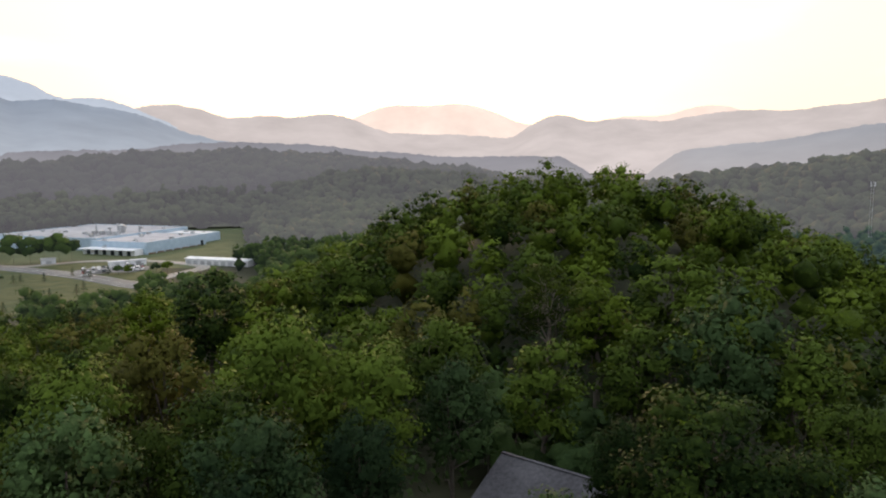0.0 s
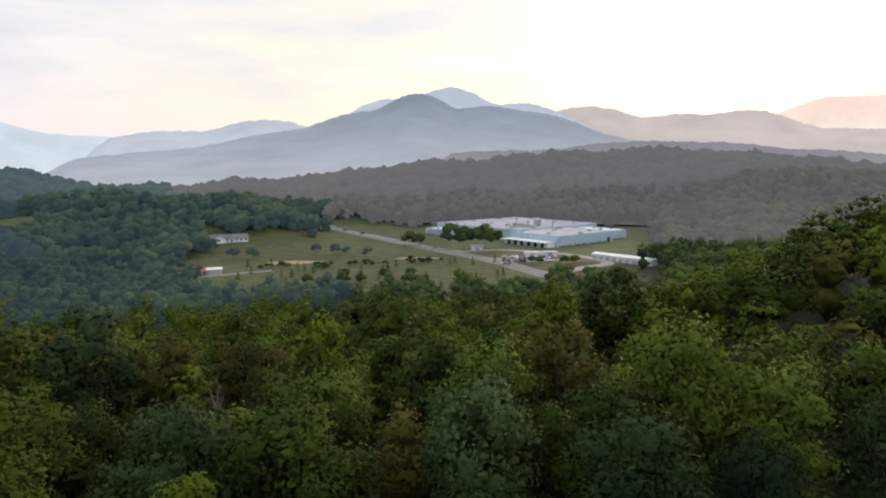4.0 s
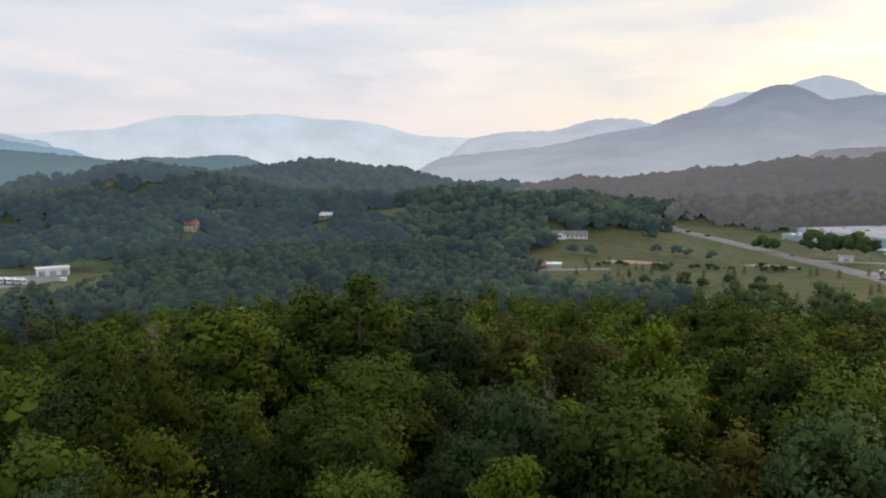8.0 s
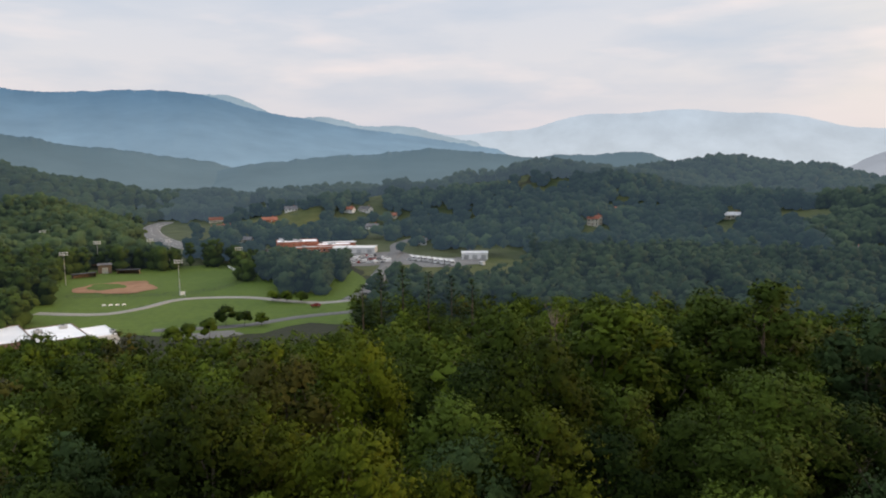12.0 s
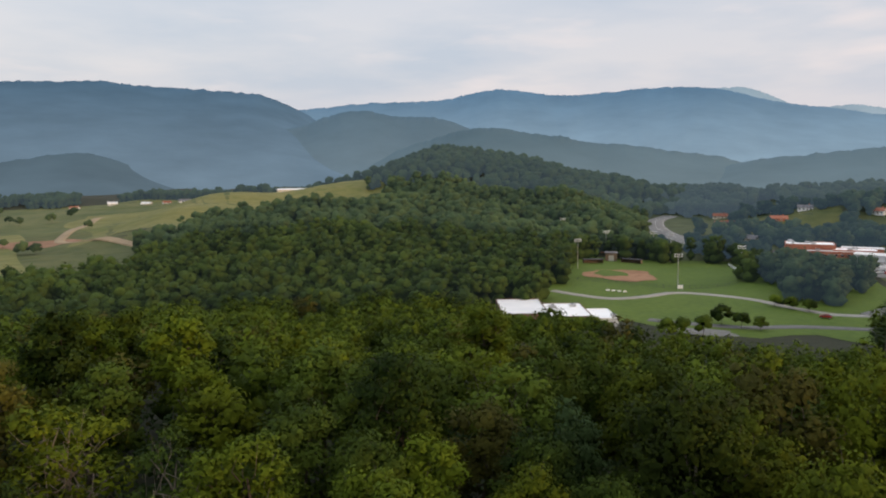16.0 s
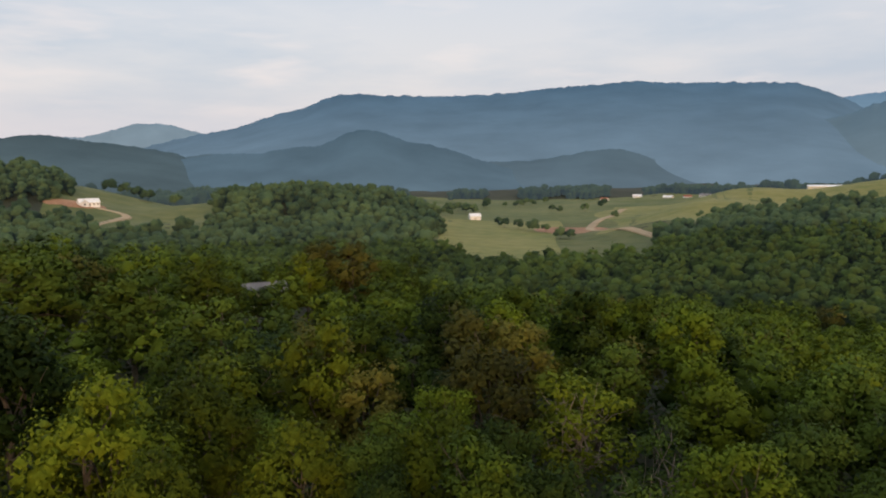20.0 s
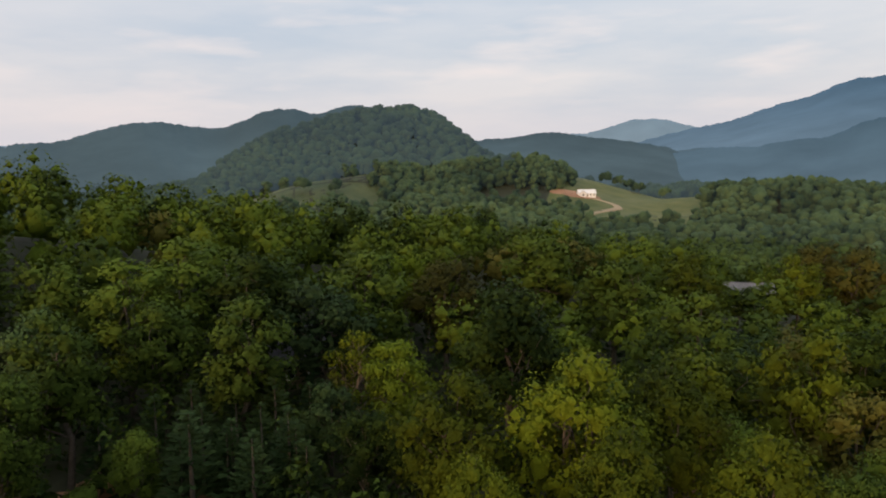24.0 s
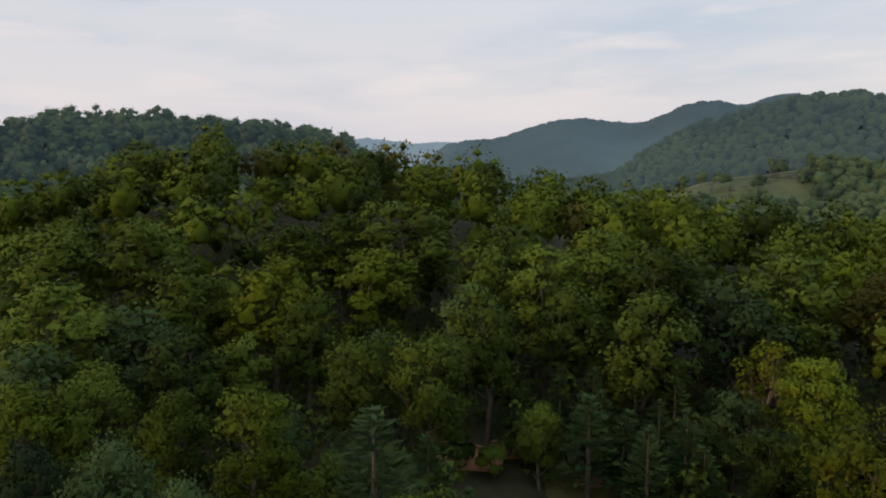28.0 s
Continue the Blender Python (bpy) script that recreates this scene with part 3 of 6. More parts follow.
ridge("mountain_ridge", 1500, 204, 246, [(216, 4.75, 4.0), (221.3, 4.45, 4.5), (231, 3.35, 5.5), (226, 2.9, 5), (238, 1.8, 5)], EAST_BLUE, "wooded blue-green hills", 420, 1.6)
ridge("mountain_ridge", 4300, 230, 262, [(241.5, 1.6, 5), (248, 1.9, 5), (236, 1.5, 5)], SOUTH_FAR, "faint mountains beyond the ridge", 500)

# ---- fields and clearings ----
OPEN = []


def clear(az0, az1, r0, r1):
    """No wood grows here."""
    OPEN.append((az0, az1, r0, r1))


field("meadow", 23, 57, 330, 520, MEADOW, 0.12, "green meadow with rough tussocks and young pines")
field("factory_lawn", 11, 37, 455, 725, PASTURE, 0.10, "mown lawn round the factory")
field("highway_pasture", 32, 43, 500, 760, MEADOW, 0.14, "rough green pasture along the highway")
field("hillside_pasture", 42, 56, 470, 600, MEADOW, 0.26, "rough pasture on the slope below a wooded hill")
field("ball_field_grass", 98, 123, 272, 470, GRASS, 0.12, "bright mown grass of a ball field")
field("west_pasture", 54, 83, 470, 840, PASTURE, 0.30, "rough pasture between the groves")
field("bus_yard_lawn", 83, 98, 400, 475, PASTURE_WARM, 0.24, "green lawn round the bus yard")
field("village_grass", 82, 116, 478, 900, PASTURE, 0.30, "village lawns and verges")
field("village_lawn", 101, 107, 630, 770, PASTURE_WARM, 0.45, "bright lawn on the slope above the school")
# haze is put into this paler grass colour, as with the far woods
field("far_valley_field", 101, 108.5, 960, 1700, surface("far_hazed_pasture", (0.10, 0.13, 0.09), (0.17, 0.19, 0.12), scale=0.03, coarse=0.12), 0.6, "pale fields far up the western valley")
field("valley_floor", 150, 177, 335, 790, PASTURE_WARM, 0.30, "green pasture along the southern valley")
field("valley_meadow", 161.5, 171.5, 440, 760, HAY, 0.45, "yellow-green hay meadow in the southern valley")
field("valley_pasture", 146, 174, 740, 1250, PASTURE_WARM, 0.40, "pale pasture along the valley floor")
field("hay_hill", 132, 158, 610, 960, HAY, 0.50, "rounded hay-coloured hill with dirt tracks")
field("south_pasture", 172, 189, 460, 860, PASTURE, 0.12, "rough pasture among the southern groves")
field("east_pasture", 187, 200.5, 540, 900, PASTURE_WARM, 0.3, "pasture round a new white house")
field("hill_pasture", 212, 226, 640, 800, PASTURE, 0.16, "green pasture in a fold of the hills")
# olive-brown grass, with part of the wood's shade put into its colour
field("garden_clearing", 226, 233, 63, 77, surface("shaded_lawn", (0.040, 0.055, 0.016), (0.095, 0.080, 0.032), scale=0.5), 0.10, "small shaded lawn at the edge of the wood")
# sheet added under the trees: its hazy tint covers dark ground in the gaps
field("wood_floor", -34, 37, 712, 1320, NORTH_WOODS, 2.0, "haze-coloured sheet added under the dusky northern wood", "ground")
clear(22, 53, 300, 525)
clear(50, 60, 395, 440)
clear(15, 36.5, 340, 715)
clear(40, 51, 470, 568)
clear(47, 52, 540, 572)
for a, r in ((108.8, 712), (105.8, 796), (105.0, 733), (98.8, 742), (97.4, 746), (96.9, 687), (95.3, 726), (103.5, 679), (108.2, 704), (109.0, 793), (103.3, 769), (100.9, 696), (106.8, 596), (93.1, 554)):
    clear(a - 0.85, a + 0.85, r - 70, r + 14)          # open ground before a village house
clear(98.5, 120.5, 205, 326)
clear(106.3, 120.5, 320, 455)
clear(118, 127, 222, 300)
clear(84, 98.5, 415, 520)
clear(98, 106, 440, 560)
clear(153, 172, 455, 760)
clear(148, 174, 740, 1250)
clear(135.3, 157, 650, 960)
clear(149, 158, 570, 760)
clear(188, 199, 560, 860)
clear(214, 226, 640, 800)
clear(225.5, 233, 60, 79)
clear(235, 241, 68, 80)
clear(-16, 3.0, 50, 76)
clear(-12.5, -3.5, 60, 100)
clear(222, 241, 30, 68)
clear(35, 42.5, 470, 745)
clear(42, 46.5, 470, 600)
clear(67.4, 70.8, 560, 655)
clear(77.4, 80.2, 545, 612)
clear(76.2, 78.6, 630, 695)
clear(84, 98.5, 338, 430)
clear(155, 170.5, 400, 460)
clear(183.8, 187.6, 150, 206)
clear(109.4, 115.2, 505, 830)
clear(101.3, 106.8, 630, 760)
clear(95.0, 98.4, 500, 690)
clear(101.5, 108, 900, 1330)
clear(108, 112, 500, 600)

road("highway", [(42.6, 735), (41.2, 695), (37.5, 600), (33.5, 526), (28, 450), (23.9, 395), (17, 340), (8, 300)], 13, ASPHALT, 0.35, "grey two-lane highway with painted edge lines", lines=True)
road("factory_road", [(23.5, 400), (21.1, 425), (19, 452), (22.5, 490), (27, 510), (31, 505), (33, 520)], 8, GRAVEL, 0.3, "pale gravel factory road")
road("highway_bend", [(106, 505), (108, 535), (110.2, 562), (111.4, 590), (112.7, 640), (113.6, 710), (113.6, 780), (112.6, 850)], 17, ASPHALT, 0.6, "grey highway bend through the woods", lines=True)
road("school_road", [(98.8, 326), (97.3, 350), (96.4, 400), (95.6, 450), (95.0, 510), (94.8, 560), (92.5, 610), (88, 660)], 9, ASPHALT, 0.52, "grey village road")
road("park_path", [(98.8, 326), (101, 322), (103.8, 330), (107, 345), (111.7, 350), (114.5, 334), (117.0, 326), (119.3, 331), (121.6, 340)], 4.5, GRAVEL, 0.3, "pale curved park path")
road("park_road", [(98.0, 300), (103, 292), (107, 282), (111, 282), (114, 285)], 5, ASPHALT, 0.3, "narrow park road")
road("dirt_track", [(154, 566), (156.5, 610), (159.0, 660), (158.5, 740), (156.8, 850), (156, 930)], 8, SAND, 0.75, "pale dirt track across the fields")
road("hill_dirt_road", [(197.0, 676), (195.6, 673), (195.0, 660), (195.6, 640), (196.6, 622), (197.8, 606)], 7, SAND, 0.5, "pale dirt road up to the new house")
road("valley_lane", [(60, 425), (55, 418), (50, 420), (46, 428)], 6, ASPHALT, 0.4, "narrow valley lane")
blot("bare_soil", 44.3, 460, 17, 8, SAND, 0.28, "dry pale soil in the meadow")
blot("bare_soil", 34.4, 468, 14, 6, SAND, 0.28, "dry pale soil by the highway")
blot("bare_soil", 160.6, 660, 34, 36, CLAY, 0.60, "reddish ploughed clay")
blot("bare_soil", 198.2, 684, 24, 16, CLAY, 0.55, "raw red clay round the new house")
blot("infield", 116.2, 394, 19, 19, CLAY, 0.40, "orange clay infield of the ball field")
blot("infield", 117.6, 500, 14, 14, CLAY, 0.40, "orange clay of a second ball field")
blot("infield_grass", 117.0, 398, 9, 10, GRASS, 0.50, "grass square inside the clay infield")
blot("bare_soil", 239.2, 75, 4.2, 3.0, CLAY, 0.22, "bare reddish earth among grass")
blot("bare_soil", 235.9, 77, 3.2, 2.2, CLAY, 0.22, "bare reddish earth at the wood's edge")
blot("bare_soil", 229.2, 71, 2.0, 1.2, CLAY, 0.22, "bare reddish earth in the small lawn")
blot("parking_lot", 25.4, 462, 21, 17, ASPHALT, 0.28, "grey parking lot by the highway", "parking lot")
blot("parking_lot", 91.5, 452, 32, 22, ASPHALT, 0.46, "bus parking lot", "parking lot")
blot("parking_lot", 97.5, 478, 34, 36, ASPHALT, 0.42, "village parking lot", "parking lot")
blot("court", 109.9, 268, 12, 6, ASPHALT, 0.3, "grey sports court beside the park road", "court")

# ---- trees ----
TREES_NEAR = []      # plan places of planted trees, to keep the wood apart from them


def unit_dirs(rng, n, low=-0.45):
    d = rng.normal(size=(n * 3, 3))
    d /= np.linalg.norm(d, axis=1)[:, None]
    return d[d[:, 2] > low][:n]


ICO = bmesh.new()
bmesh.ops.create_icosphere(ICO, subdivisions=1, radius=1.0)
ICO_V = np.array([v.co[:] for v in ICO.verts])
ICO_F = np.array([[v.index for v in f.verts] for f in ICO.faces])
ICO.free()
OCT_V = np.array([(1, 0, 0), (0, 1, 0), (-1, 0, 0), (0, -1, 0), (0, 0, 1), (0, 0, -1)], float)
OCT_F = np.array([(0, 1, 4), (1, 2, 4), (2, 3, 4), (3, 0, 4), (1, 0, 5), (2, 1, 5), (3, 2, 5), (0, 3, 5)])


def unit(v):
    return v / np.maximum(np.linalg.norm(v, axis=-1, keepdims=True), 1e-6)


UP = np.array([0, 0, 1.0])


def cores(rng, centres, sizes, squash=0.85, plain=False, lean=None):
    """Lumpy leafy cores, one a puff: corners, faces and rounded normals, which lean the way the puff itself lies on its tree."""
    bv, bf = (OCT_V, OCT_F) if plain else (ICO_V, ICO_F)
    n = len(centres)
    v = bv[None] * (1 + rng.uniform(-0.30, 0.26, (n, len(bv), 1))) * sizes[:, None, None]
    v[..., 2] *= squash
    out = bv[None] * 0.6 + (0 if lean is None else lean[:, None] * 0.8) + rng.normal(size=(n, len(bv), 3)) * 0.12
    f = bf[None] + (np.arange(n) * len(bv))[:, None, None]
    return (v + centres[:, None]).reshape(-1, 3), f.reshape(-1, 3), unit(out).reshape(-1, 3)


def leaves(rng, centres, sizes, per, leaf, low=-0.2, lean=None, flat=0.82):
    """Pointed sprays of leaves over the puffs, leaning outwards and up."""
    n = len(centres) * per
    d = unit_dirs(rng, n + 50, low)
    d = np.resize(d, (n, 3))
    c = np.repeat(centres, per, 0) + d * np.repeat(sizes, per)[:, None] * rng.uniform(0.74, 1.20, (n, 1)) * np.array([1, 1, flat])
    nrm = unit(d * 0.75 + UP * 0.42 + rng.normal(size=(n, 3)) * 0.34)
    side = unit(np.cross(nrm, rng.normal(size=(n, 3))))
    fwd = np.cross(nrm, side)
    s = leaf * rng.uniform(0.6, 1.35, (n, 1))
    v = np.stack([c + side * s * 0.62 - fwd * s * 0.6, c + fwd * s - nrm * s * 0.15, c - side * s * 0.62 - fwd * s * 0.6], 1).reshape(-1, 3)
    out = unit(d * 0.60 + nrm * 0.25 + (0 if lean is None else np.repeat(lean, per, 0) * 0.75))
    return v, np.arange(n * 3).reshape(-1, 3), np.repeat(out, 3, 0)


def tube(points, radii_, sides=6):
    """A tapered limb along a few points."""
    p = np.array(points, float)
    d = np.gradient(p, axis=0)
    d /= np.linalg.norm(d, axis=1)[:, None]
    ref = np.where(np.abs(d[:, 2:3]) > 0.9, np.array([[1.0, 0, 0]]), np.array([[0, 0, 1.0]]))
    u = np.cross(d, ref)
    u /= np.linalg.norm(u, axis=1)[:, None]
    w = np.cross(d, u)
    t = np.arange(sides) * 2 * np.pi / sides
    ring = p[:, None] + (u[:, None] * np.cos(t)[None, :, None] + w[:, None] * np.sin(t)[None, :, None]) * np.array(radii_)[:, None, None]
    return ring.reshape(-1, 3), grid_faces(len(p), sides, True)


def merge(pieces):
    """Join (verts, faces) or (verts, faces, normals) pieces with the same kind of face."""
    o, fs = 0, []
    for p in pieces:
        fs.append(p[1] + o)
        o += len(p[0])
    joined = [np.concatenate([p[0] for p in pieces]), np.concatenate(fs)]
    if len(pieces[0]) == 3:
        joined.append(np.concatenate([p[2] for p in pieces]))
    return joined


def bent(rng, a, b, n=4, sway=0.08):
    a, b = np.array(a, float), np.array(b, float)
    t = np.linspace(0, 1, n)[:, None]
    p = a + (b - a) * t
    p[1:-1] += rng.normal(size=(n - 2, 3)) * np.linalg.norm(b - a) * sway
    return p


CROWNS = {"tall": (np.array([0, 0, 11.0]), np.array([3.9, 3.9, 8.6])), "broad": (np.array([0, 0, 11.6]), np.array([5.6, 5.6, 7.6])), "round": (np.array([0, 0, 11.2]), np.array([4.8, 4.8, 8.2]))}


def crown_shape(rng, kind, boughs, low=-0.72):
    """The boughs of a tree 20 m tall and about 11 m wide: where each leafy head sits, and its size."""
    mid, half = CROWNS[kind]
    k = np.arange(boughs)
    up = np.concatenate([[0.96], np.linspace(0.80, low, boughs - 1)])
    ang = rng.uniform(0, 6.28) + k * 2.399 + rng.normal(size=boughs) * 0.35
    flat = np.sqrt(1 - up ** 2)
    d = np.stack([np.cos(ang) * flat, np.sin(ang) * flat, up], 1)
    size = half[0] * rng.uniform(0.34, 0.50, boughs)
    return mid + d * half * rng.uniform(0.55, 0.82, (boughs, 1)), size


def tufts(rng, mid, half, c, s, each):
    """The tufts that cover each bough's upper and outer side: centres, sizes and the way they lie on the tree."""
    n = len(c)
    out = unit((c - mid) / half)
    d = unit(unit(rng.normal(size=(n, each * 3, 3))) + out[:, None] * 0.45 + UP * 0.35)
    spread = np.empty((n, each, 3))
    for i in range(n):                      # keep the tufts of a bough apart
        picked = [0]
        for _ in range(each - 1):
            near = np.max(d[i] @ d[i][picked].T, axis=1)
            picked.append(int(np.argmin(near)))
        spread[i] = d[i][picked]
    size = s[:, None] * rng.uniform(0.40, 0.62, (n, each))
    place = c[:, None] + spread * (s[:, None, None] * rng.uniform(0.55, 0.85, (n, each, 1))) * np.array([1, 1, 0.85])
    lean = unit(spread * 0.8 + out[:, None] * 0.7)
    return place.reshape(-1, 3), size.ravel(), lean.reshape(-1, 3)


def broadleaf(name, seed, kind, boughs, each, per, leaf, mat, limbs=9):
    """A tree with a tapered trunk, limbs and a crown of boughs thick with leafy tufts; kept apart as the pattern of its copies."""
    rng = np.random.default_rng(seed)
    c, s = crown_shape(rng, kind, boughs)
    mid, half = CROWNS[kind]
    root = new(name)
    top = np.array([rng.normal() * 0.5, rng.normal() * 0.5, 14.5])
    trunk = bent(rng, (0, 0, -0.6), top, 6, 0.02)
    v, f = tube(trunk, [0.42, 0.36, 0.30, 0.24, 0.16, 0.07], 8)
    build("trunk", v, f, BARK, root, smooth=True)
    arms = []
    for k in rng.choice(len(c), min(limbs, len(c)), replace=False):
        base = trunk[int(rng.uniform(0.35, 0.85) * 5)]
        tip = c[k] + (c[k] - mid) * 0.16
        arms.append(tube(bent(rng, base, tip, 5), [0.15, 0.11, 0.08, 0.05, 0.02], 5))
        for _ in range(2):
            arms.append(tube(bent(rng, base + (tip - base) * rng.uniform(0.6, 0.9), tip + rng.normal(size=3) * 0.9, 3), [0.05, 0.035, 0.012], 4))
    build("branchwork", *merge(arms), BARK, root, smooth=True)
    tc, ts, lean = tufts(rng, mid, half, c, s, each)
    out = unit((c - mid) / half)
    deep = mid + unit(rng.normal(size=(6, 3))) * half * 0.32
    v, f, n = merge([leaves(rng, deep, np.full(6, half[0] * 0.36), 34, leaf * 2.0, -1.0, unit(deep - mid)), cores(rng, c, s * 0.46, 0.85, lean=out), cores(rng, tc, ts * 0.42, 0.8, True, lean=lean),
                     leaves(rng, tc, ts * 1.05, per, leaf, -0.35, lean), leaves(rng, tc, ts * 1.3, max(3, per // 5), leaf * 0.8, -0.1, lean),
                     leaves(rng, c, s * 0.70, per * 2, leaf * 1.3, -0.9, out)])
    build("crown", v, f, mat, root, normals=n)
    return root


def half_dead(name, seed, mat, per=110):
    """A thin tree: bare grey limbs showing between sparse puffs."""
    rng = np.random.default_rng(seed)
    c, s = crown_shape(rng, "tall", 15)
    c[:, :2] *= 1.15
    root = new(name)
    trunk = bent(rng, (0, 0, -0.6), (0.4, 0.2, 15.5), 6, 0.02)
    v, f = tube(trunk, [0.36, 0.32, 0.27, 0.2, 0.14, 0.05], 8)
    build("trunk", v, f, DEADWOOD, root, smooth=True)
    arms = []
    for k in range(len(c)):
        base = trunk[rng.integers(2, 5)]
        tip = c[k] * rng.uniform(1.0, 1.06)
        arms.append(tube(bent(rng, base, tip, 5, 0.13), [0.13, 0.10, 0.07, 0.04, 0.015], 5))
        for _ in range(3):
            arms.append(tube(bent(rng, base + (tip - base) * rng.uniform(0.5, 0.9), tip + rng.normal(size=3) * 1.1, 3), [0.045, 0.03, 0.012], 4))
    build("branchwork", *merge(arms), DEADWOOD, root, smooth=True)
    keep = c[:, 2] < 17.5
    mid, half = CROWNS["tall"]
    tc, ts, lean = tufts(rng, mid, half, c[keep], s[keep] * 1.1, 5)
    v, f, n = merge([leaves(rng, tc, ts, per // 5, 0.24, -0.3, lean), leaves(rng, c[keep], s[keep] * 1.2, per // 4, 0.22, -0.5)])
    build("crown", v, f, mat, root, normals=n)
    return root


def snag(name, seed, height=16.0):
    """A dead tree: trunk and bare forked branches."""
    rng = np.random.default_rng(seed)
    root = new(name)
    trunk = bent(rng, (0, 0, -0.5), (0.8, 0.3, height), 7, 0.025)
    v, f = tube(trunk, [0.34, 0.3, 0.26, 0.21, 0.16, 0.11, 0.03], 8)
    build("trunk", v, f, DEADWOOD, root, smooth=True)
    arms = []
    for _ in range(13):
        base = trunk[rng.integers(3, 6)]
        ang = rng.uniform(0, 6.28)
        ln = rng.uniform(2.0, 4.6)
        tip = base + np.array([math.cos(ang) * ln * 0.7, math.sin(ang) * ln * 0.7, ln * rng.uniform(0.5, 1.2)])
        arms.append(tube(bent(rng, base, tip, 5, 0.07), [0.11, 0.09, 0.06, 0.04, 0.012], 5))
        for _ in range(4):
            q = base + (tip - base) * rng.uniform(0.35, 0.95)
            arms.append(tube(bent(rng, q, q + rng.normal(size=3) * 0.8 + np.array([0, 0, 0.6]), 3, 0.1), [0.045, 0.03, 0.01], 4))
    build("branchwork", *merge(arms), DEADWOOD, root, smooth=True)
    return root


def pine(name, seed, mat, height=16.0, width=3.2, tiers=16, per=46, leaf=0.42):
    """A conifer: straight trunk and whorls of drooping needle sprays."""
    rng = np.random.default_rng(seed)
    root = new(name)
    v, f = tube([(0, 0, -0.5), (0, 0, height * 0.5), (0, 0, height * 0.98)], [0.26, 0.17, 0.03], 8)
    build("trunk", v, f, BARK, root, smooth=True)
    vs, fs, o = [], [], 0
    for t in range(tiers):
        h = height * (0.22 + 0.76 * t / (tiers - 1))
        reach = width * (1 - (t / (tiers - 0.4))) ** 0.75 + 0.25
        n = max(14, int(per * (reach / width + 0.25)))
        ang = rng.uniform(0, 6.28, n)
        rad = reach * np.sqrt(rng.uniform(0.05, 1, n))
        c = np.stack([np.cos(ang) * rad, np.sin(ang) * rad, h - rad * 0.25 + rng.normal(size=n) * 0.18], 1)
        out = np.stack([np.cos(ang), np.sin(ang), np.full(n, 0.35)], 1) + rng.normal(size=(n, 3)) * 0.25
        side = np.stack([-np.sin(ang), np.cos(ang), rng.normal(size=n) * 0.4], 1)
        s = leaf * rng.uniform(0.7, 1.4, (n, 1))
        q = np.stack([c - out * s, c + side * s * 0.4, c + out * s, c - side * s * 0.4], 1).reshape(-1, 3)
        vs.append(q), fs.append(np.arange(n * 4).reshape(-1, 4) + o)
        o += n * 4
    build("crown", np.concatenate(vs), np.concatenate(fs), mat, root)
    return root


PATTERNS = {}


def pattern(key, ob, label, category="tree", tall=20.0):
    tagged(ob, label, category, "trees of the near wood")
    PATTERNS[key] = (ob, tall)
    ob["spare"] = True


def near_and_mid(key, kind, mat, label, seed):
    pattern(key, broadleaf("tree", seed, kind, 17, 7, 40, 0.20, mat, 11), label)
    pattern(key + "_b", broadleaf("tree", seed + 50, kind, 18, 7, 38, 0.20, mat, 11), label)
    pattern(key + "_mid", broadleaf("tree", seed + 100, kind, 15, 6, 22, 0.30, mat, 6), label)
    pattern(key + "_mid_b", broadleaf("tree", seed + 150, kind, 14, 6, 23, 0.30, mat, 6), label)


near_and_mid("oak", "round", LEAF, "round-crowned oak in deep green leaf", 11)
near_and_mid("broad", "broad", LEAF_BLUE, "broad maple in grey-green leaf", 23)
near_and_mid("poplar", "tall", LEAF_POPLAR, "tall tulip poplar in fresh green leaf", 37)
near_and_mid("yellow", "broad", LEAF_YELLOW, "broad tree in yellow-green leaf", 41)
pattern("brown", broadleaf("tree", 77, "round", 16, 7, 22, 0.25, LEAF_BROWN), "tree with browning leaves")
pattern("thin", half_dead("tree", 81, LEAF_YELLOW, 190), "thin tree with bare grey limbs between sparse leaves")
pattern("thin_b", half_dead("tree", 83, LEAF, 170), "thin tree with bare grey limbs between sparse leaves")
pattern("snag", snag("dead_tree", 5), "dead tree with bare pale branches", tall=17.0)
pattern("snag_b", snag("dead_tree", 9), "dead tree with bare pale branches", tall=17.0)
pattern("pine", pine("pine_tree", 3, NEEDLES, per=34), "dark green forest pine tree", tall=16.0)
pattern("spruce", pine("pine_tree", 7, LEAF_BLUE, 12.0, 3.4, 15, 60), "bluish young conifer at the wood's edge", tall=12.0)

plant_rng = np.random.default_rng(2024)


def plant(key, az, r, top, width=1.0):
    """Plant a tree so that its top reaches the height top above the datum."""
    ob, tall = PATTERNS[key]
    x, y = at(az, r)
    z = land(x, y)
    s = max(0.35, (top - z) / tall)
    m = Matrix.Translation((x, y, z)) @ Matrix.Rotation(plant_rng.uniform(0, 6.28), 4, "Z") @ Matrix.Diagonal((s * width, s * width, s, 1))
    c = copy_thing(ob, m)
    c.matrix_basis = m
    if "spare" in c:
        del c["spare"]
    TREES_NEAR.append((x, y, 4.0 * s * width))
    return c



# trees of the near wood
plant("broad_b", 29.3, 56, 46.0, 0.87)
plant("oak", 23.2, 66, 41.2, 1.00)
plant("broad_b", 16.1, 46, 47.3, 0.86)
plant("broad", 7.0, 56, 43.3, 0.77)
plant("oak", 17.7, 58, 46.3, 1.02)
plant("oak_b", 13.9, 64, 51.6, 0.87)
plant("oak_b", 6.8, 66, 47.4, 0.99)
plant("oak_mid", 0.3, 84, 45.9, 1.04)
plant("broad_b", 359.4, 70, 43.3, 0.84)
plant("oak_b", 29.0, 68, 48.0, 0.85)
plant("poplar_mid", 23.1, 148, 40.1, 0.99)
plant("oak_mid_b", 18.6, 134, 44.1, 1.11)
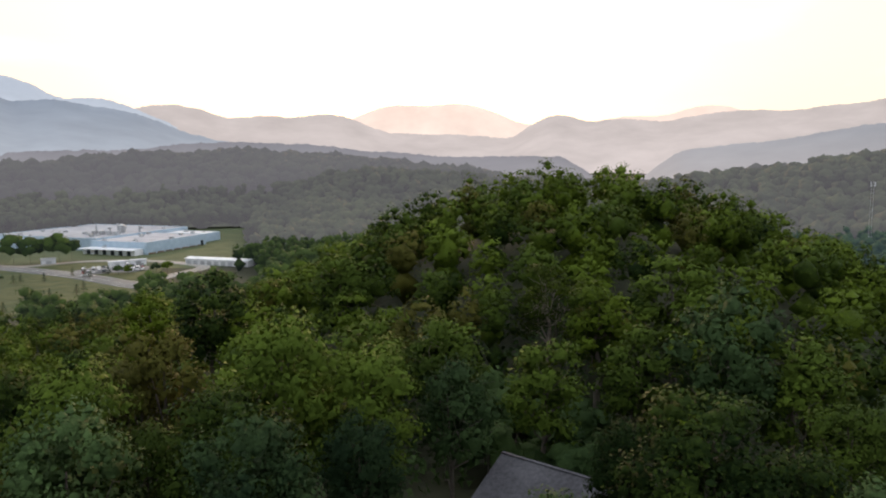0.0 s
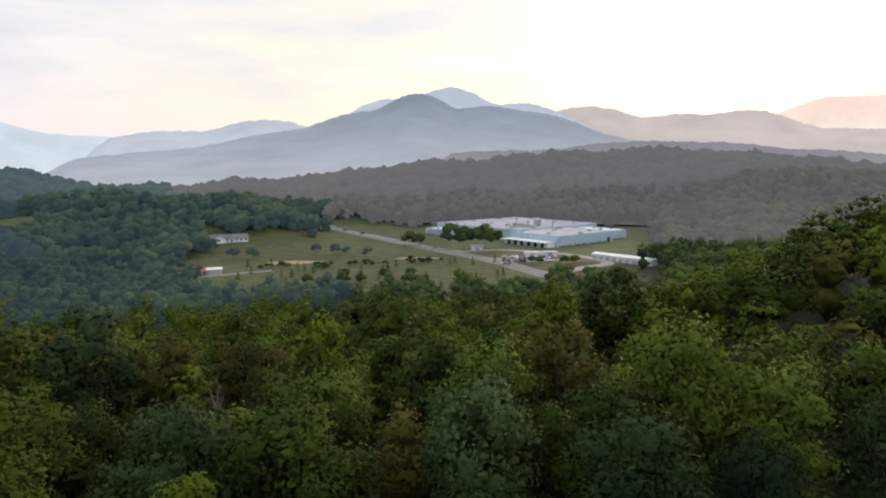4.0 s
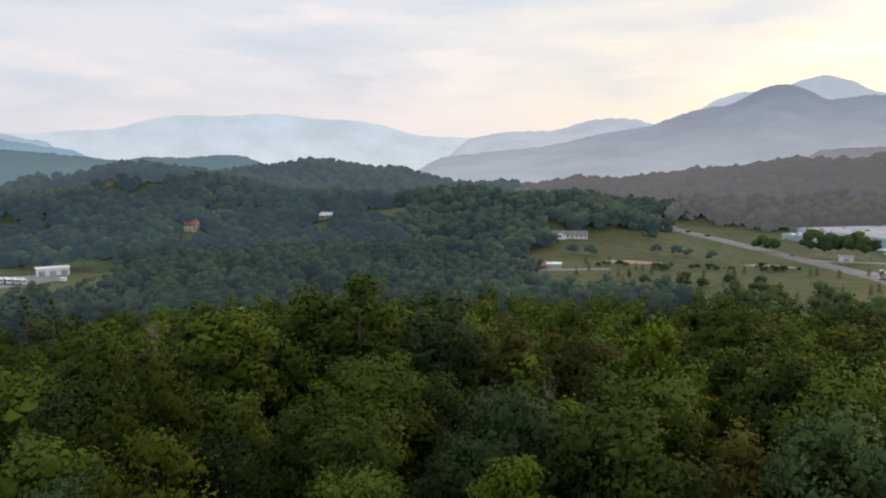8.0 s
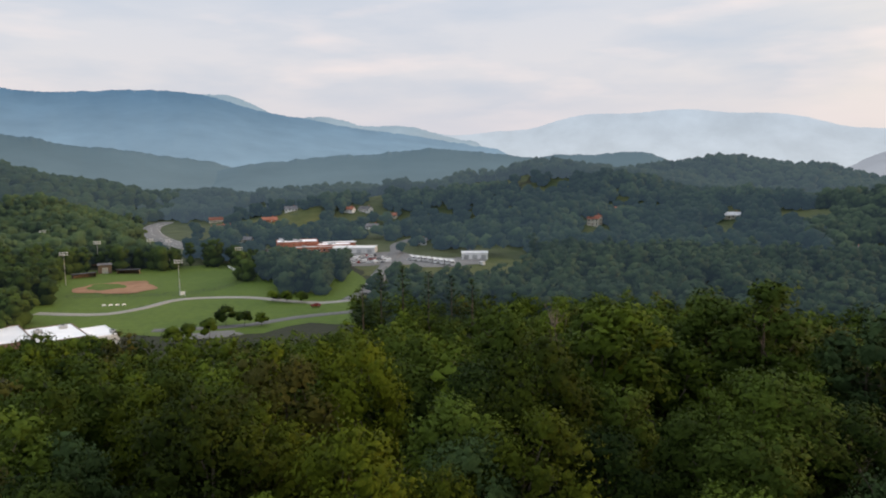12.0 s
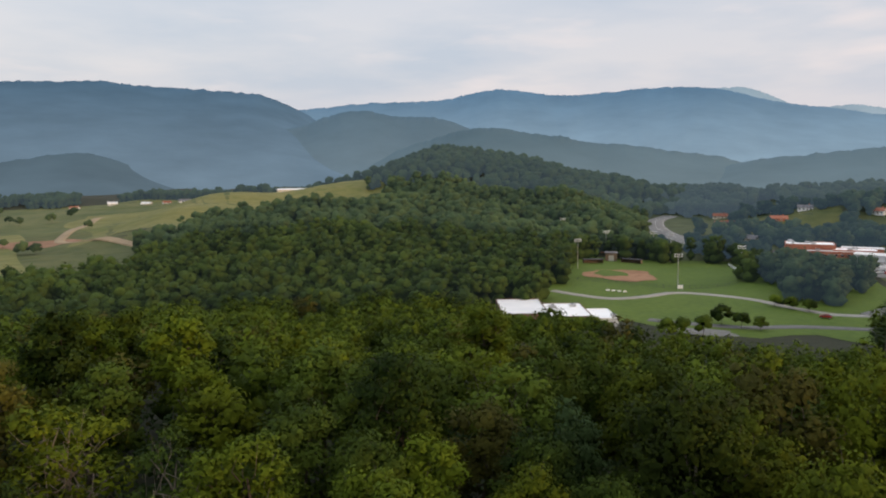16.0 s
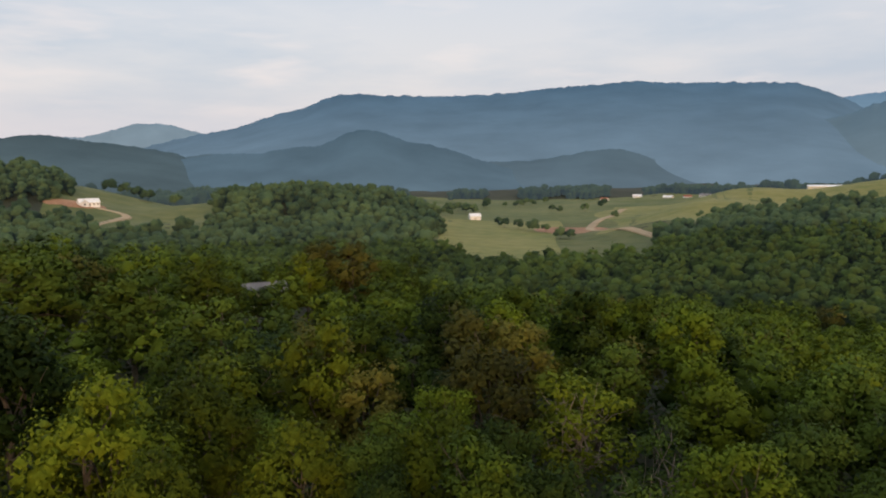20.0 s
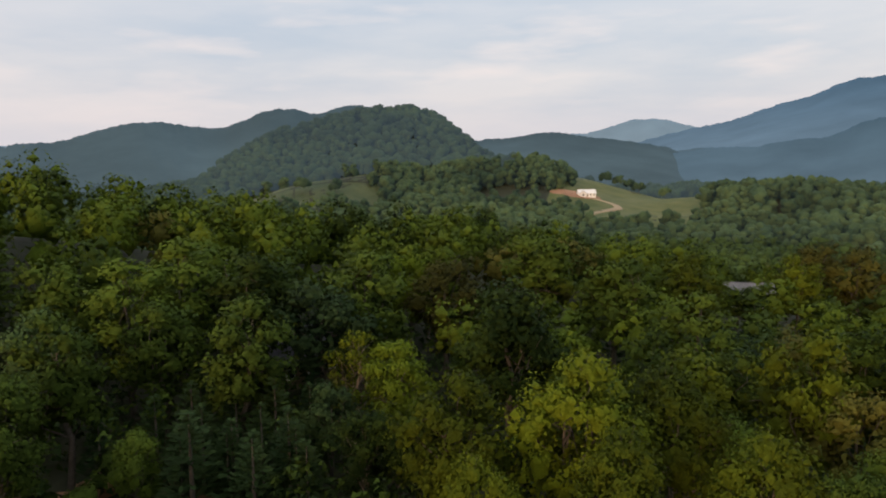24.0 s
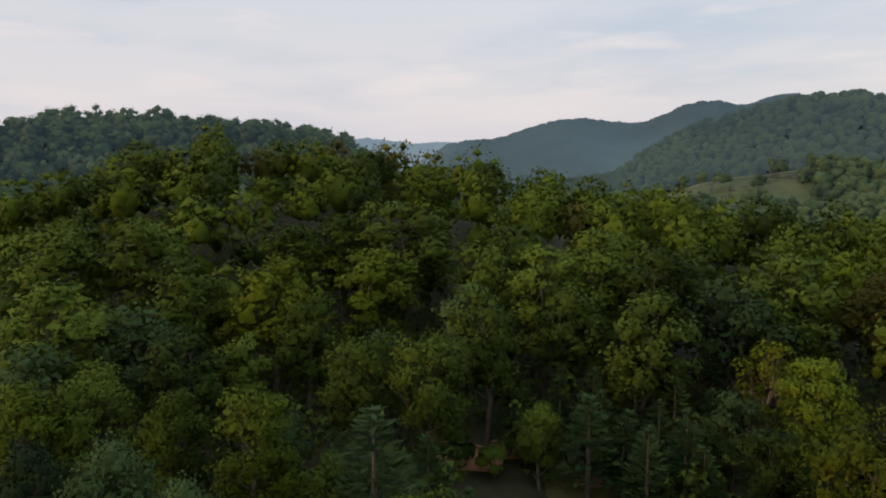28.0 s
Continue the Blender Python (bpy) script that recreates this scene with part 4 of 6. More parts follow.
plant("oak_mid", 8.5, 128, 48.1, 1.17)
plant("thin", 351.5, 110, 47.7, 1.18)
plant("poplar_mid_b", 347.5, 100, 47.8, 1.16)
plant("broad_mid", 337.8, 84, 48.7, 0.88)
plant("oak_mid_b", 341.5, 112, 49.0, 1.28)
plant("oak", 339.2, 50, 48.5, 1.01)
plant("oak", 345.5, 60, 41.5, 0.75)
plant("oak", 333.0, 50, 44.9, 0.93)
plant("oak", 328.8, 68, 43.3, 0.99)
plant("oak_mid", 351.9, 76, 44.7, 0.97)
plant("oak_mid_b", 344.4, 84, 44.2, 1.00)
plant("oak_mid", 332.7, 86, 45.1, 1.06)
plant("broad", 54.0, 58, 45.7, 0.87)
plant("poplar_b", 54.0, 48, 44.0, 1.01)
plant("oak_b", 44.2, 54, 46.3, 1.02)
plant("brown", 48.1, 94, 41.8, 1.01)
plant("oak_mid", 33.0, 82, 44.8, 0.86)
plant("brown", 35.4, 68, 39.4, 0.99)
plant("oak_b", 43.5, 64, 46.2, 0.95)
plant("oak", 54.2, 72, 41.1, 1.00)
plant("snag", 51.2, 88, 35.7, 0.69)
plant("oak", 65.2, 68, 46.2, 1.07)
plant("oak", 60.3, 72, 42.2, 0.97)
plant("broad_mid", 59.7, 96, 45.6, 0.99)
plant("oak_mid_b", 66.4, 98, 49.0, 1.13)
plant("oak_mid", 69.9, 104, 46.8, 1.11)
plant("poplar_mid_b", 77.2, 82, 48.9, 1.16)
plant("oak", 76.8, 72, 41.7, 0.95)
plant("oak", 71.1, 66, 41.6, 0.96)
plant("oak_b", 66.7, 60, 43.0, 1.03)
plant("oak_b", 77.0, 58, 42.1, 0.90)
plant("oak_b", 66.9, 50, 41.7, 0.89)
plant("yellow", 83.6, 68, 47.1, 0.88)
plant("yellow_b", 83.7, 54, 44.3, 0.89)
plant("snag", 81.9, 108, 41.3, 0.63)
plant("brown", 54.2, 102, 41.2, 1.03)
plant("poplar_mid", 42.6, 108, 41.9, 0.87)
plant("oak_mid_b", 36.9, 190, 30.1, 1.30)
plant("oak_mid", 36.0, 102, 40.2, 0.89)
plant("brown", 31.7, 88, 41.6, 0.95)
plant("oak_mid_b", 28.2, 106, 38.8, 0.99)
plant("brown", 22.3, 84, 46.4, 0.86)
plant("brown", 24.0, 90, 41.7, 1.00)
plant("poplar_mid_b", 49.5, 120, 40.9, 0.84)
plant("oak_mid", 78.4, 104, 45.2, 1.04)
plant("oak_mid", 77.0, 92, 44.0, 1.07)
plant("oak_mid", 86.2, 110, 42.2, 0.92)
plant("brown", 104.2, 68, 46.7, 0.91)
plant("yellow_mid", 105.7, 88, 41.1, 0.82)
plant("yellow", 98.5, 72, 46.0, 0.80)
plant("oak_mid", 95.4, 84, 41.5, 1.03)
plant("oak", 90.4, 62, 43.0, 1.04)
plant("yellow", 98.9, 48, 45.8, 0.86)
plant("yellow_b", 105.9, 60, 43.5, 0.90)
plant("broad", 89.6, 52, 43.0, 0.81)
plant("yellow", 91.1, 48, 41.6, 0.67)
plant("oak", 81.9, 50, 39.3, 0.63)
plant("broad", 70.9, 48, 39.7, 0.57)
plant("pine", 96.3, 234, 28.0, 1.09)
plant("pine", 94.5, 234, 29.0, 1.05)
plant("pine", 92.4, 234, 27.0, 1.13)
plant("pine", 90.5, 234, 25.7, 1.19)
plant("pine", 97.8, 214, 26.4, 1.11)
plant("pine", 88.8, 232, 24.8, 1.23)
plant("yellow", 110.8, 56, 46.2, 0.87)
plant("poplar_b", 107.1, 48, 41.7, 0.86)
plant("brown", 90.0, 70, 39.6, 0.88)
plant("broad_mid", 119.7, 74, 37.6, 0.79)
plant("brown", 127.0, 66, 41.3, 0.97)
plant("thin", 126.4, 114, 33.8, 1.22)
plant("yellow_mid", 115.1, 94, 35.8, 0.92)
plant("oak_b", 123.0, 58, 41.5, 0.89)
plant("poplar_b", 131.8, 54, 43.1, 0.96)
plant("oak", 136.6, 54, 43.0, 0.93)
plant("oak_mid", 140.2, 86, 42.8, 1.01)
plant("poplar_b", 135.0, 62, 48.4, 0.96)
plant("oak_mid", 131.9, 88, 39.4, 1.05)
plant("poplar_mid_b", 127.0, 156, 34.6, 1.21)
plant("oak_mid_b", 121.5, 92, 40.6, 0.93)
plant("oak_mid_b", 118.0, 100, 38.5, 0.94)
plant("oak_mid", 113.6, 110, 34.9, 1.01)
plant("yellow_mid", 101.1, 94, 39.9, 0.84)
plant("yellow_mid_b", 97.7, 100, 37.7, 0.89)
plant("oak_mid", 94.0, 102, 40.0, 0.96)
plant("oak_b", 142.0, 60, 43.7, 0.97)
plant("yellow", 123.2, 48, 41.9, 0.73)
plant("poplar_b", 134.4, 42, 44.6, 0.97)
plant("oak", 117.1, 50, 41.5, 0.82)
plant("thin", 159.6, 64, 45.0, 1.22)
plant("thin_b", 152.5, 58, 42.2, 0.97)
plant("oak", 166.1, 54, 43.7, 0.85)
plant("poplar", 167.7, 42, 47.7, 1.00)
plant("yellow", 171.7, 54, 43.9, 0.78)
plant("oak_b", 162.2, 46, 43.9, 0.79)
plant("thin_b", 155.4, 42, 44.0, 0.94)
plant("thin", 150.8, 44, 42.7, 0.82)
plant("yellow_b", 144.7, 42, 42.9, 0.58)
plant("poplar", 147.4, 50, 45.5, 1.03)
plant("yellow_mid_b", 140.8, 98, 40.3, 0.90)
plant("poplar_b", 137.5, 46, 44.2, 0.92)
plant("poplar_mid_b", 159.9, 108, 45.6, 1.00)
plant("poplar_mid", 157.6, 116, 43.2, 1.05)
plant("poplar_mid_b", 155.3, 126, 41.4, 1.04)
plant("poplar_mid_b", 151.3, 100, 45.4, 1.00)
plant("poplar_mid", 148.9, 108, 39.3, 1.03)
plant("oak_mid_b", 171.0, 104, 44.9, 1.04)
plant("brown", 168.6, 94, 44.8, 1.04)
plant("poplar_mid", 165.9, 102, 44.3, 1.05)
plant("brown", 164.5, 92, 43.7, 1.00)
plant("brown", 167.3, 68, 46.4, 1.04)
plant("poplar_mid", 199.1, 80, 44.7, 1.01)
plant("oak_mid_b", 192.2, 86, 43.2, 0.95)
plant("oak_b", 196.6, 70, 44.3, 0.98)
plant("oak_mid", 186.7, 82, 43.6, 0.95)
plant("yellow_mid", 181.1, 74, 47.3, 0.87)
plant("brown", 177.7, 70, 43.9, 0.96)
plant("poplar", 170.7, 64, 43.7, 0.94)
plant("oak", 175.0, 58, 43.0, 0.77)
plant("oak_mid", 195.0, 114, 49.6, 1.15)
plant("oak_mid", 201.1, 128, 51.9, 1.28)
plant("yellow_mid", 182.0, 156, 44.4, 0.87)
plant("oak_mid_b", 189.1, 100, 45.9, 1.06)
plant("brown", 181.1, 170, 46.8, 1.14)
plant("brown", 178.3, 168, 46.8, 1.04)
plant("oak_mid", 175.7, 190, 39.9, 0.95)
plant("oak_mid_b", 173.6, 182, 41.0, 0.85)
plant("poplar_mid_b", 177.2, 98, 43.8, 1.06)
plant("poplar_mid", 170.2, 128, 42.0, 1.06)
plant("poplar_mid", 164.7, 120, 43.3, 1.04)
plant("oak", 176.1, 46, 43.1, 0.75)
plant("yellow_b", 208.3, 56, 46.6, 0.86)
plant("yellow_b", 198.1, 56, 48.3, 0.89)
plant("yellow", 190.6, 62, 45.9, 0.88)
plant("yellow_b", 183.2, 52, 44.9, 0.81)
plant("yellow", 206.0, 44, 44.5, 0.64)
plant("yellow", 194.4, 48, 45.0, 0.73)
plant("poplar_b", 213.0, 72, 46.3, 0.99)
plant("thin", 216.2, 82, 44.7, 0.91)
plant("brown", 208.9, 106, 50.4, 1.12)
plant("oak_mid", 203.2, 78, 51.6, 0.97)
plant("poplar_mid_b", 209.6, 118, 50.4, 1.00)
plant("poplar_mid", 211.8, 112, 50.0, 0.90)
plant("oak_mid_b", 215.6, 96, 51.9, 1.19)
plant("oak_mid", 224.0, 94, 53.6, 1.21)
plant("yellow_mid", 189.6, 136, 46.6, 0.99)
plant("brown", 181.6, 88, 44.4, 1.02)
plant("oak_b", 177.5, 52, 43.3, 0.76)
plant("oak_mid_b", 229.4, 98, 54.4, 1.17)
plant("oak_mid", 270.2, 116, 55.5, 1.30)
plant("oak_mid", 264.7, 112, 56.4, 1.33)
plant("oak_mid_b", 271.7, 88, 50.8, 1.18)
plant("oak_mid_b", 262.4, 76, 45.9, 0.94)
plant("yellow_mid", 255.2, 92, 51.1, 1.00)
plant("poplar_mid_b", 254.0, 106, 55.4, 1.18)
plant("poplar_mid_b", 249.8, 108, 56.6, 1.21)
plant("poplar_mid_b", 247.1, 94, 53.3, 1.27)
plant("oak_mid_b", 244.5, 106, 57.5, 1.42)
plant("oak_mid", 238.1, 98, 53.1, 1.04)
plant("oak_mid_b", 238.1, 78, 49.3, 0.97)
plant("oak_mid_b", 233.3, 92, 52.6, 1.07)
plant("oak_mid", 231.3, 84, 49.4, 1.00)
plant("oak_mid_b", 225.1, 78, 49.4, 1.01)
plant("oak_mid", 215.8, 106, 51.9, 1.07)
plant("poplar", 256.8, 56, 46.5, 1.00)
plant("poplar_b", 263.4, 64, 44.7, 0.91)
plant("poplar_b", 273.1, 70, 45.8, 1.04)
plant("oak", 268.8, 72, 45.2, 0.95)
plant("broad_b", 268.4, 48, 45.7, 0.80)
plant("broad_b", 272.8, 54, 44.2, 0.75)
plant("broad_b", 263.4, 42, 44.8, 0.66)
plant("spruce", 247.6, 60, 40.0, 1.08)
plant("oak_mid", 252.8, 84, 48.3, 0.86)
plant("oak_b", 242.8, 68, 47.3, 0.91)
plant("oak_b", 248.4, 72, 46.6, 0.92)
plant("oak_mid_b", 261.7, 98, 51.2, 1.16)


def wooded(x, y):
    az = np.degrees(np.arctan2(-x, y)) % 360
    r = np.hypot(x, y)
    ragged = np.clip((r - 225) / 40, 0, 1)
    az = (az + ragged * (0.9 * np.sin(r * 0.043 + az * 0.7) + 0.6 * np.sin(r * 0.13 + az * 1.9))) % 360
    r = r * (1 + ragged * (0.02 * np.sin(az * 1.7) + 0.014 * np.sin(az * 4.3 + 1)))
    ok = np.ones(len(x), bool)
    for a0, a1, r0, r1 in OPEN:
        ok &= ~((((az - a0) % 360) < (a1 - a0)) & (r > r0) & (r < r1))
    lanes = np.concatenate(ROAD_POINTS)
    for k in np.nonzero(ok & (r > 240) & (r < 900))[0]:
        if ((lanes[:, 0] - x[k]) ** 2 + (lanes[:, 1] - y[k]) ** 2).min() < 13 ** 2:
            ok[k] = False
    return ok


def sparse(x, y, az0, az1, r0, r1, keep, grain, seed):
    """Thin the wood between two bearings and two distances into groves with glades between."""
    az = np.degrees(np.arctan2(-x, y)) % 360
    r = np.hypot(x, y)
    inside = (((az - az0) % 360) < (az1 - az0)) & (r > r0) & (r < r1)
    grove = np.array([noise.noise((a / grain, b / grain, seed)) for a, b in zip(x, y)])
    return ~inside | (grove > np.quantile(grove, 1 - keep))


def jittered(r0, r1, step, seed, az0=-36, az1=282):
    """Tree places, one a cell of a jittered grid, in the ring r0 to r1."""
    rng = np.random.default_rng(seed)
    n = int(r1 / step) + 1
    g = np.arange(-n, n + 1) * step
    x, y = [q.ravel() for q in np.meshgrid(g, g)]
    x, y = x + rng.uniform(-0.42, 0.42, len(x)) * step, y + rng.uniform(-0.42, 0.42, len(x)) * step
    r = np.hypot(x, y)
    az = np.degrees(np.arctan2(-x, y)) % 360
    ok = (r >= r0) & (r < r1) & (((az - az0) % 360) < (az1 - az0)) & wooded(x, y)
    return x[ok], y[ok]


# low young trees in front of the cream house
for a, r, h in ((184.2, 158, 38.5), (186.0, 156, 37.4), (187.6, 158, 39), (185.0, 136, 34), (187.0, 133, 34.5), (184.4, 120, 36), (186.0, 118, 35.5), (187.7, 118, 36.5), (185.2, 105, 37), (187, 103, 37.5)):
    plant("oak_mid" if r > 130 else "broad_mid", a, r, h, 1.35)

# the wood round the planted trees
wx, wy = jittered(30, 96, 9.5, 5)
for x, y in zip(wx, wy):
    if any((x - a) ** 2 + (y - b) ** 2 < (c + 2.4) ** 2 for a, b, c in TREES_NEAR):
        continue
    r = math.hypot(x, y)
    az = math.degrees(math.atan2(-x, y)) % 360
    warm = 80 < az < 215
    pool = ["oak", "oak", "poplar", "yellow"] if warm else ["oak", "oak", "broad", "poplar"]
    key = pool[plant_rng.integers(len(pool))] + ("" if r < 70 else "_mid") + ("_b" if plant_rng.random() < 0.5 else "")
    top = land(x, y) + (plant_rng.uniform(9.0, 14.0) if r < 74 else plant_rng.uniform(14, 20))
    top = min(top, EYE - r * 0.235 - 1.0) if r < 60 else top
    if top - land(x, y) > 8:
        plant(key, az, r, top, plant_rng.uniform(0.9, 1.15))


# bushes and saplings on the forest floor
ux, uy = jittered(3, 135, 3.2, 41)
u_rng = np.random.default_rng(43)
uv, uf, un = leaves(u_rng, np.stack([ux, uy, relief(ux, uy) + 0.7], 1), u_rng.uniform(0.9, 2.2, len(ux)), 8, 0.62, -0.1)
tagged(build("undergrowth", uv, uf, NEEDLES, normals=un), "dark undergrowth of bushes and saplings on the forest floor", "undergrowth", kind="stuff")


# saplings and young conifers in the shade of the wood
sx, sy = jittered(30, 120, 5.6, 47)
s_rng = np.random.default_rng(49)
low = np.stack([sx, sy, relief(sx, sy) + s_rng.uniform(1.5, 4.5, len(sx))], 1)
sv, sf, sn = leaves(s_rng, low, s_rng.uniform(1.4, 2.8, len(sx)), 30, 0.45, -0.5)
tagged(build("undergrowth", sv, sf, LEAF_BLUE, normals=sn), "dark saplings in the shade of the wood", "undergrowth", kind="stuff")
sx, sy = jittered(56, 115, 4.2, 53, 212, 262)
low = np.stack([sx, sy, relief(sx, sy) + s_rng.uniform(1.5, 7.5, len(sx))], 1)
sv, sf, sn = leaves(s_rng, low, s_rng.uniform(1.6, 2.8, len(sx)), 34, 0.42, -0.5)
tagged(build("undergrowth", sv, sf, LEAF, normals=sn), "dense young growth under the eastern wood", "undergrowth", kind="stuff")
c_rng = random.Random(61)
for k in range(20):
    a, r = c_rng.uniform(215, 231), c_rng.uniform(64, 84)
    plant("pine", a, r, land(*at(a, r)) + c_rng.uniform(7, 12), c_rng.uniform(1.3, 1.7))
for a, r, h in ((232, 78, 9), (236, 76, 8), (243, 62, 8.5), (245, 56, 9), (250, 66, 8), (239.5, 56, 6)):
    plant("pine", a, r, land(*at(a, r)) + h, 1.5)
plant("spruce", 247.6, 50, 44.2, 1.1)


def facing(x, y):
    """Which trees stand on slopes open to the knoll; those behind a brow are kept simple."""
    az = np.degrees(np.arctan2(-x, y)) % 360
    r = np.hypot(x, y)
    steps = np.geomspace(40, 1350, 150)
    cells = np.radians(np.arange(0, 360, 1.0) + 0.5)
    px, py = -np.sin(cells)[:, None] * steps, np.cos(cells)[:, None] * steps
    crest = relief(px, py) + np.where(wooded(px.ravel(), py.ravel()).reshape(px.shape), 11.0, 0.0)
    brow = np.maximum.accumulate(np.arctan2(crest - EYE, steps), axis=1)
    k = np.clip(np.searchsorted(steps, r * 0.96) - 1, 0, len(steps) - 1)
    return np.arctan2(relief(x, y) + 18 - EYE, r) > brow[az.astype(int) % 360, k] - np.where(r < 265, 0.07, 0.015)


def wood(name, xs, ys, seed, mat, label, puffs, tall=(14, 20), wide=4.6, leaf=0.9):
    """A stretch of wood as one mass of many single crowns; puffs: the leafy heads of a crown, and the sprays on each."""
    rng = np.random.default_rng(seed)
    seen = facing(xs, ys)
    order = np.concatenate([np.nonzero(seen)[0], np.nonzero(~seen)[0]])
    xs, ys, m = xs[order], ys[order], int(seen.sum())
    n = len(xs)
    zs = relief(xs, ys)
    h = rng.uniform(*tall, n) * np.where(rng.random(n) < 0.12, 1.1, 1.0)
    w = wide * rng.uniform(0.72, 1.28, n)
    mid = np.stack([xs, ys, zs + h * 0.60], 1)
    base = np.stack([xs, ys, zs + h * 0.22], 1)[:m]
    lobes, coat = puffs
    girth = np.where(np.arange(n) < m, w * (0.40 if coat > 12 else 0.60), w * 0.78)
    pieces = [cores(rng, (mid - UP)[:m], girth[:m], 1.2), cores(rng, (mid - UP)[m:], girth[m:], 1.2, True), cores(rng, base, w[:m] * (0.48 if coat > 12 else 0.85), 1.1, True)]
    if coat > 12:
        pieces += [leaves(rng, mid[:m], w[:m] * 0.58, 30, leaf * 1.4, -0.6), leaves(rng, base, w[:m] * 0.62, 26, leaf * 1.4, -0.4)]
    k = np.arange(lobes)
    up = np.concatenate([[0.95], np.linspace(0.75, -0.55, lobes - 1)])
    ang = rng.uniform(0, 6.28, (m, 1)) + k * 2.399 + rng.normal(size=(m, lobes)) * 0.3
    flat = np.sqrt(1 - up ** 2)
    d = np.stack([np.cos(ang) * flat, np.sin(ang) * flat, np.broadcast_to(up, (m, lobes))], -1)
    c = (mid[:m, None] + d * np.stack([w, w, h * 0.37], 1)[:m, None] * rng.uniform(0.50, 0.80, (m, lobes, 1))).reshape(-1, 3)
    size = (w[:m, None] * rng.uniform(1.0, 1.5, (m, lobes)) / lobes ** 0.5).ravel()
    lean = d.reshape(-1, 3)
    pieces.append(cores(rng, c, size * (0.9 if coat < 5 else 0.72 if coat < 12 else 0.5), 0.85, coat > 12, lean=lean))
    if coat:
        pieces.append(leaves(rng, c, size, coat, leaf, -0.35, lean))
    v, f, nn = merge(pieces)
    return tagged(build(name, v, f, mat, normals=nn), label, "woodland", kind="stuff")


x, y = jittered(95, 265, 9.2, 21)
own = np.array(TREES_NEAR)
apart = np.array([((own[:, 0] - a) ** 2 + (own[:, 1] - b) ** 2 > (own[:, 2] + 2.0) ** 2).all() for a, b in zip(x, y)])
x, y = x[apart], y[apart]
kinds = np.random.default_rng(8).choice(4, len(x), p=[0.46, 0.26, 0.20, 0.08])
for k, (mat, label) in enumerate(((WOODS, "dense deciduous wood on the near slopes"), (LEAF, "deep green oaks of the near slopes"), (LEAF_POPLAR, "fresh green poplars of the near slopes"), (LEAF_BROWN, "trees of the near slopes with browning leaves"))):
    wood("woodland", x[kinds == k], y[kinds == k], 31 + 50 * k, mat, label, (13, 28), (12, 18.5), 5.2, 0.40)
x, y = jittered(265, 470, 9.4, 22)
az = np.degrees(np.arctan2(-x, y)) % 360 
west = (az > 40) & (az < 106)
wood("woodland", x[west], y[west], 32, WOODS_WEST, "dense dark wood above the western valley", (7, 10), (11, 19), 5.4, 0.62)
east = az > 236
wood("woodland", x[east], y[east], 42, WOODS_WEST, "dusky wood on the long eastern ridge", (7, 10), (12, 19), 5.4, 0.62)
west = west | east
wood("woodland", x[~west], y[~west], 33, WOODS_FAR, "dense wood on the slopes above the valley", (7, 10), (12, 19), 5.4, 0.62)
x, y = jittered(470, 800, 10.2, 23)
ok = sparse(x, y, 54, 84, 440, 800, 0.93, 80, 3) & sparse(x, y, 84, 116, 440, 800, 0.80, 36, 5) & sparse(x, y, 188.5, 206, 470, 800, 0.7, 60, 9)
x, y = x[ok], y[ok]
az = np.degrees(np.arctan2(-x, y)) % 360
az = az + np.random.default_rng(4).normal(size=len(x)) * 0.6
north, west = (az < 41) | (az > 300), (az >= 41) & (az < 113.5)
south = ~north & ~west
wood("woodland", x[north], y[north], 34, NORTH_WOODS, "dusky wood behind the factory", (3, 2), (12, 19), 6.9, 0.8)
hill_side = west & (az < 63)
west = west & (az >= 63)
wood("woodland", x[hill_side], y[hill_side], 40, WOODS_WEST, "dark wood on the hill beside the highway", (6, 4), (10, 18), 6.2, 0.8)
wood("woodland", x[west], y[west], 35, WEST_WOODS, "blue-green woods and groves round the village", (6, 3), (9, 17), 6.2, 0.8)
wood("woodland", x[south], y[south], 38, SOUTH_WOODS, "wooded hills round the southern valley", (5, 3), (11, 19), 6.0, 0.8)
x, y = jittered(800, 1320, 11.8, 24)
ok = sparse(x, y, 84, 116, 800, 1000, 0.75, 60, 5) & sparse(x, y, 140, 206, 800, 1320, 0.5, 70, 12)
x, y = x[ok], y[ok]
az = np.degrees(np.arctan2(-x, y)) % 360 + np.random.default_rng(6).normal(size=len(x)) * 0.8
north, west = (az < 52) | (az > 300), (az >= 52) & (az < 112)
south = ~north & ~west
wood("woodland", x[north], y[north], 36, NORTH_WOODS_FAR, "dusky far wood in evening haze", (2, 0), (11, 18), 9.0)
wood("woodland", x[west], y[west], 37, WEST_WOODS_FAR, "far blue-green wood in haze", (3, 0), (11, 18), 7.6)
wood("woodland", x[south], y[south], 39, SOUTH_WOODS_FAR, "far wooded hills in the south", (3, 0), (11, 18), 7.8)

# ---- buildings, vehicles and other things ----


def part(name, bm, mat, parent, label="", smooth=False):
    """Link a bmesh as one mesh under a thing or a part."""
    me = bpy.data.meshes.new(name)
    bm.normal_update()
    bm.to_mesh(me)
    bm.free()
    if smooth:
        for p in me.polygons:
            p.use_smooth = True
    me.materials.append(mat)
    ob = new(name, me)
    ob.parent = parent
    return tagged(ob, label)


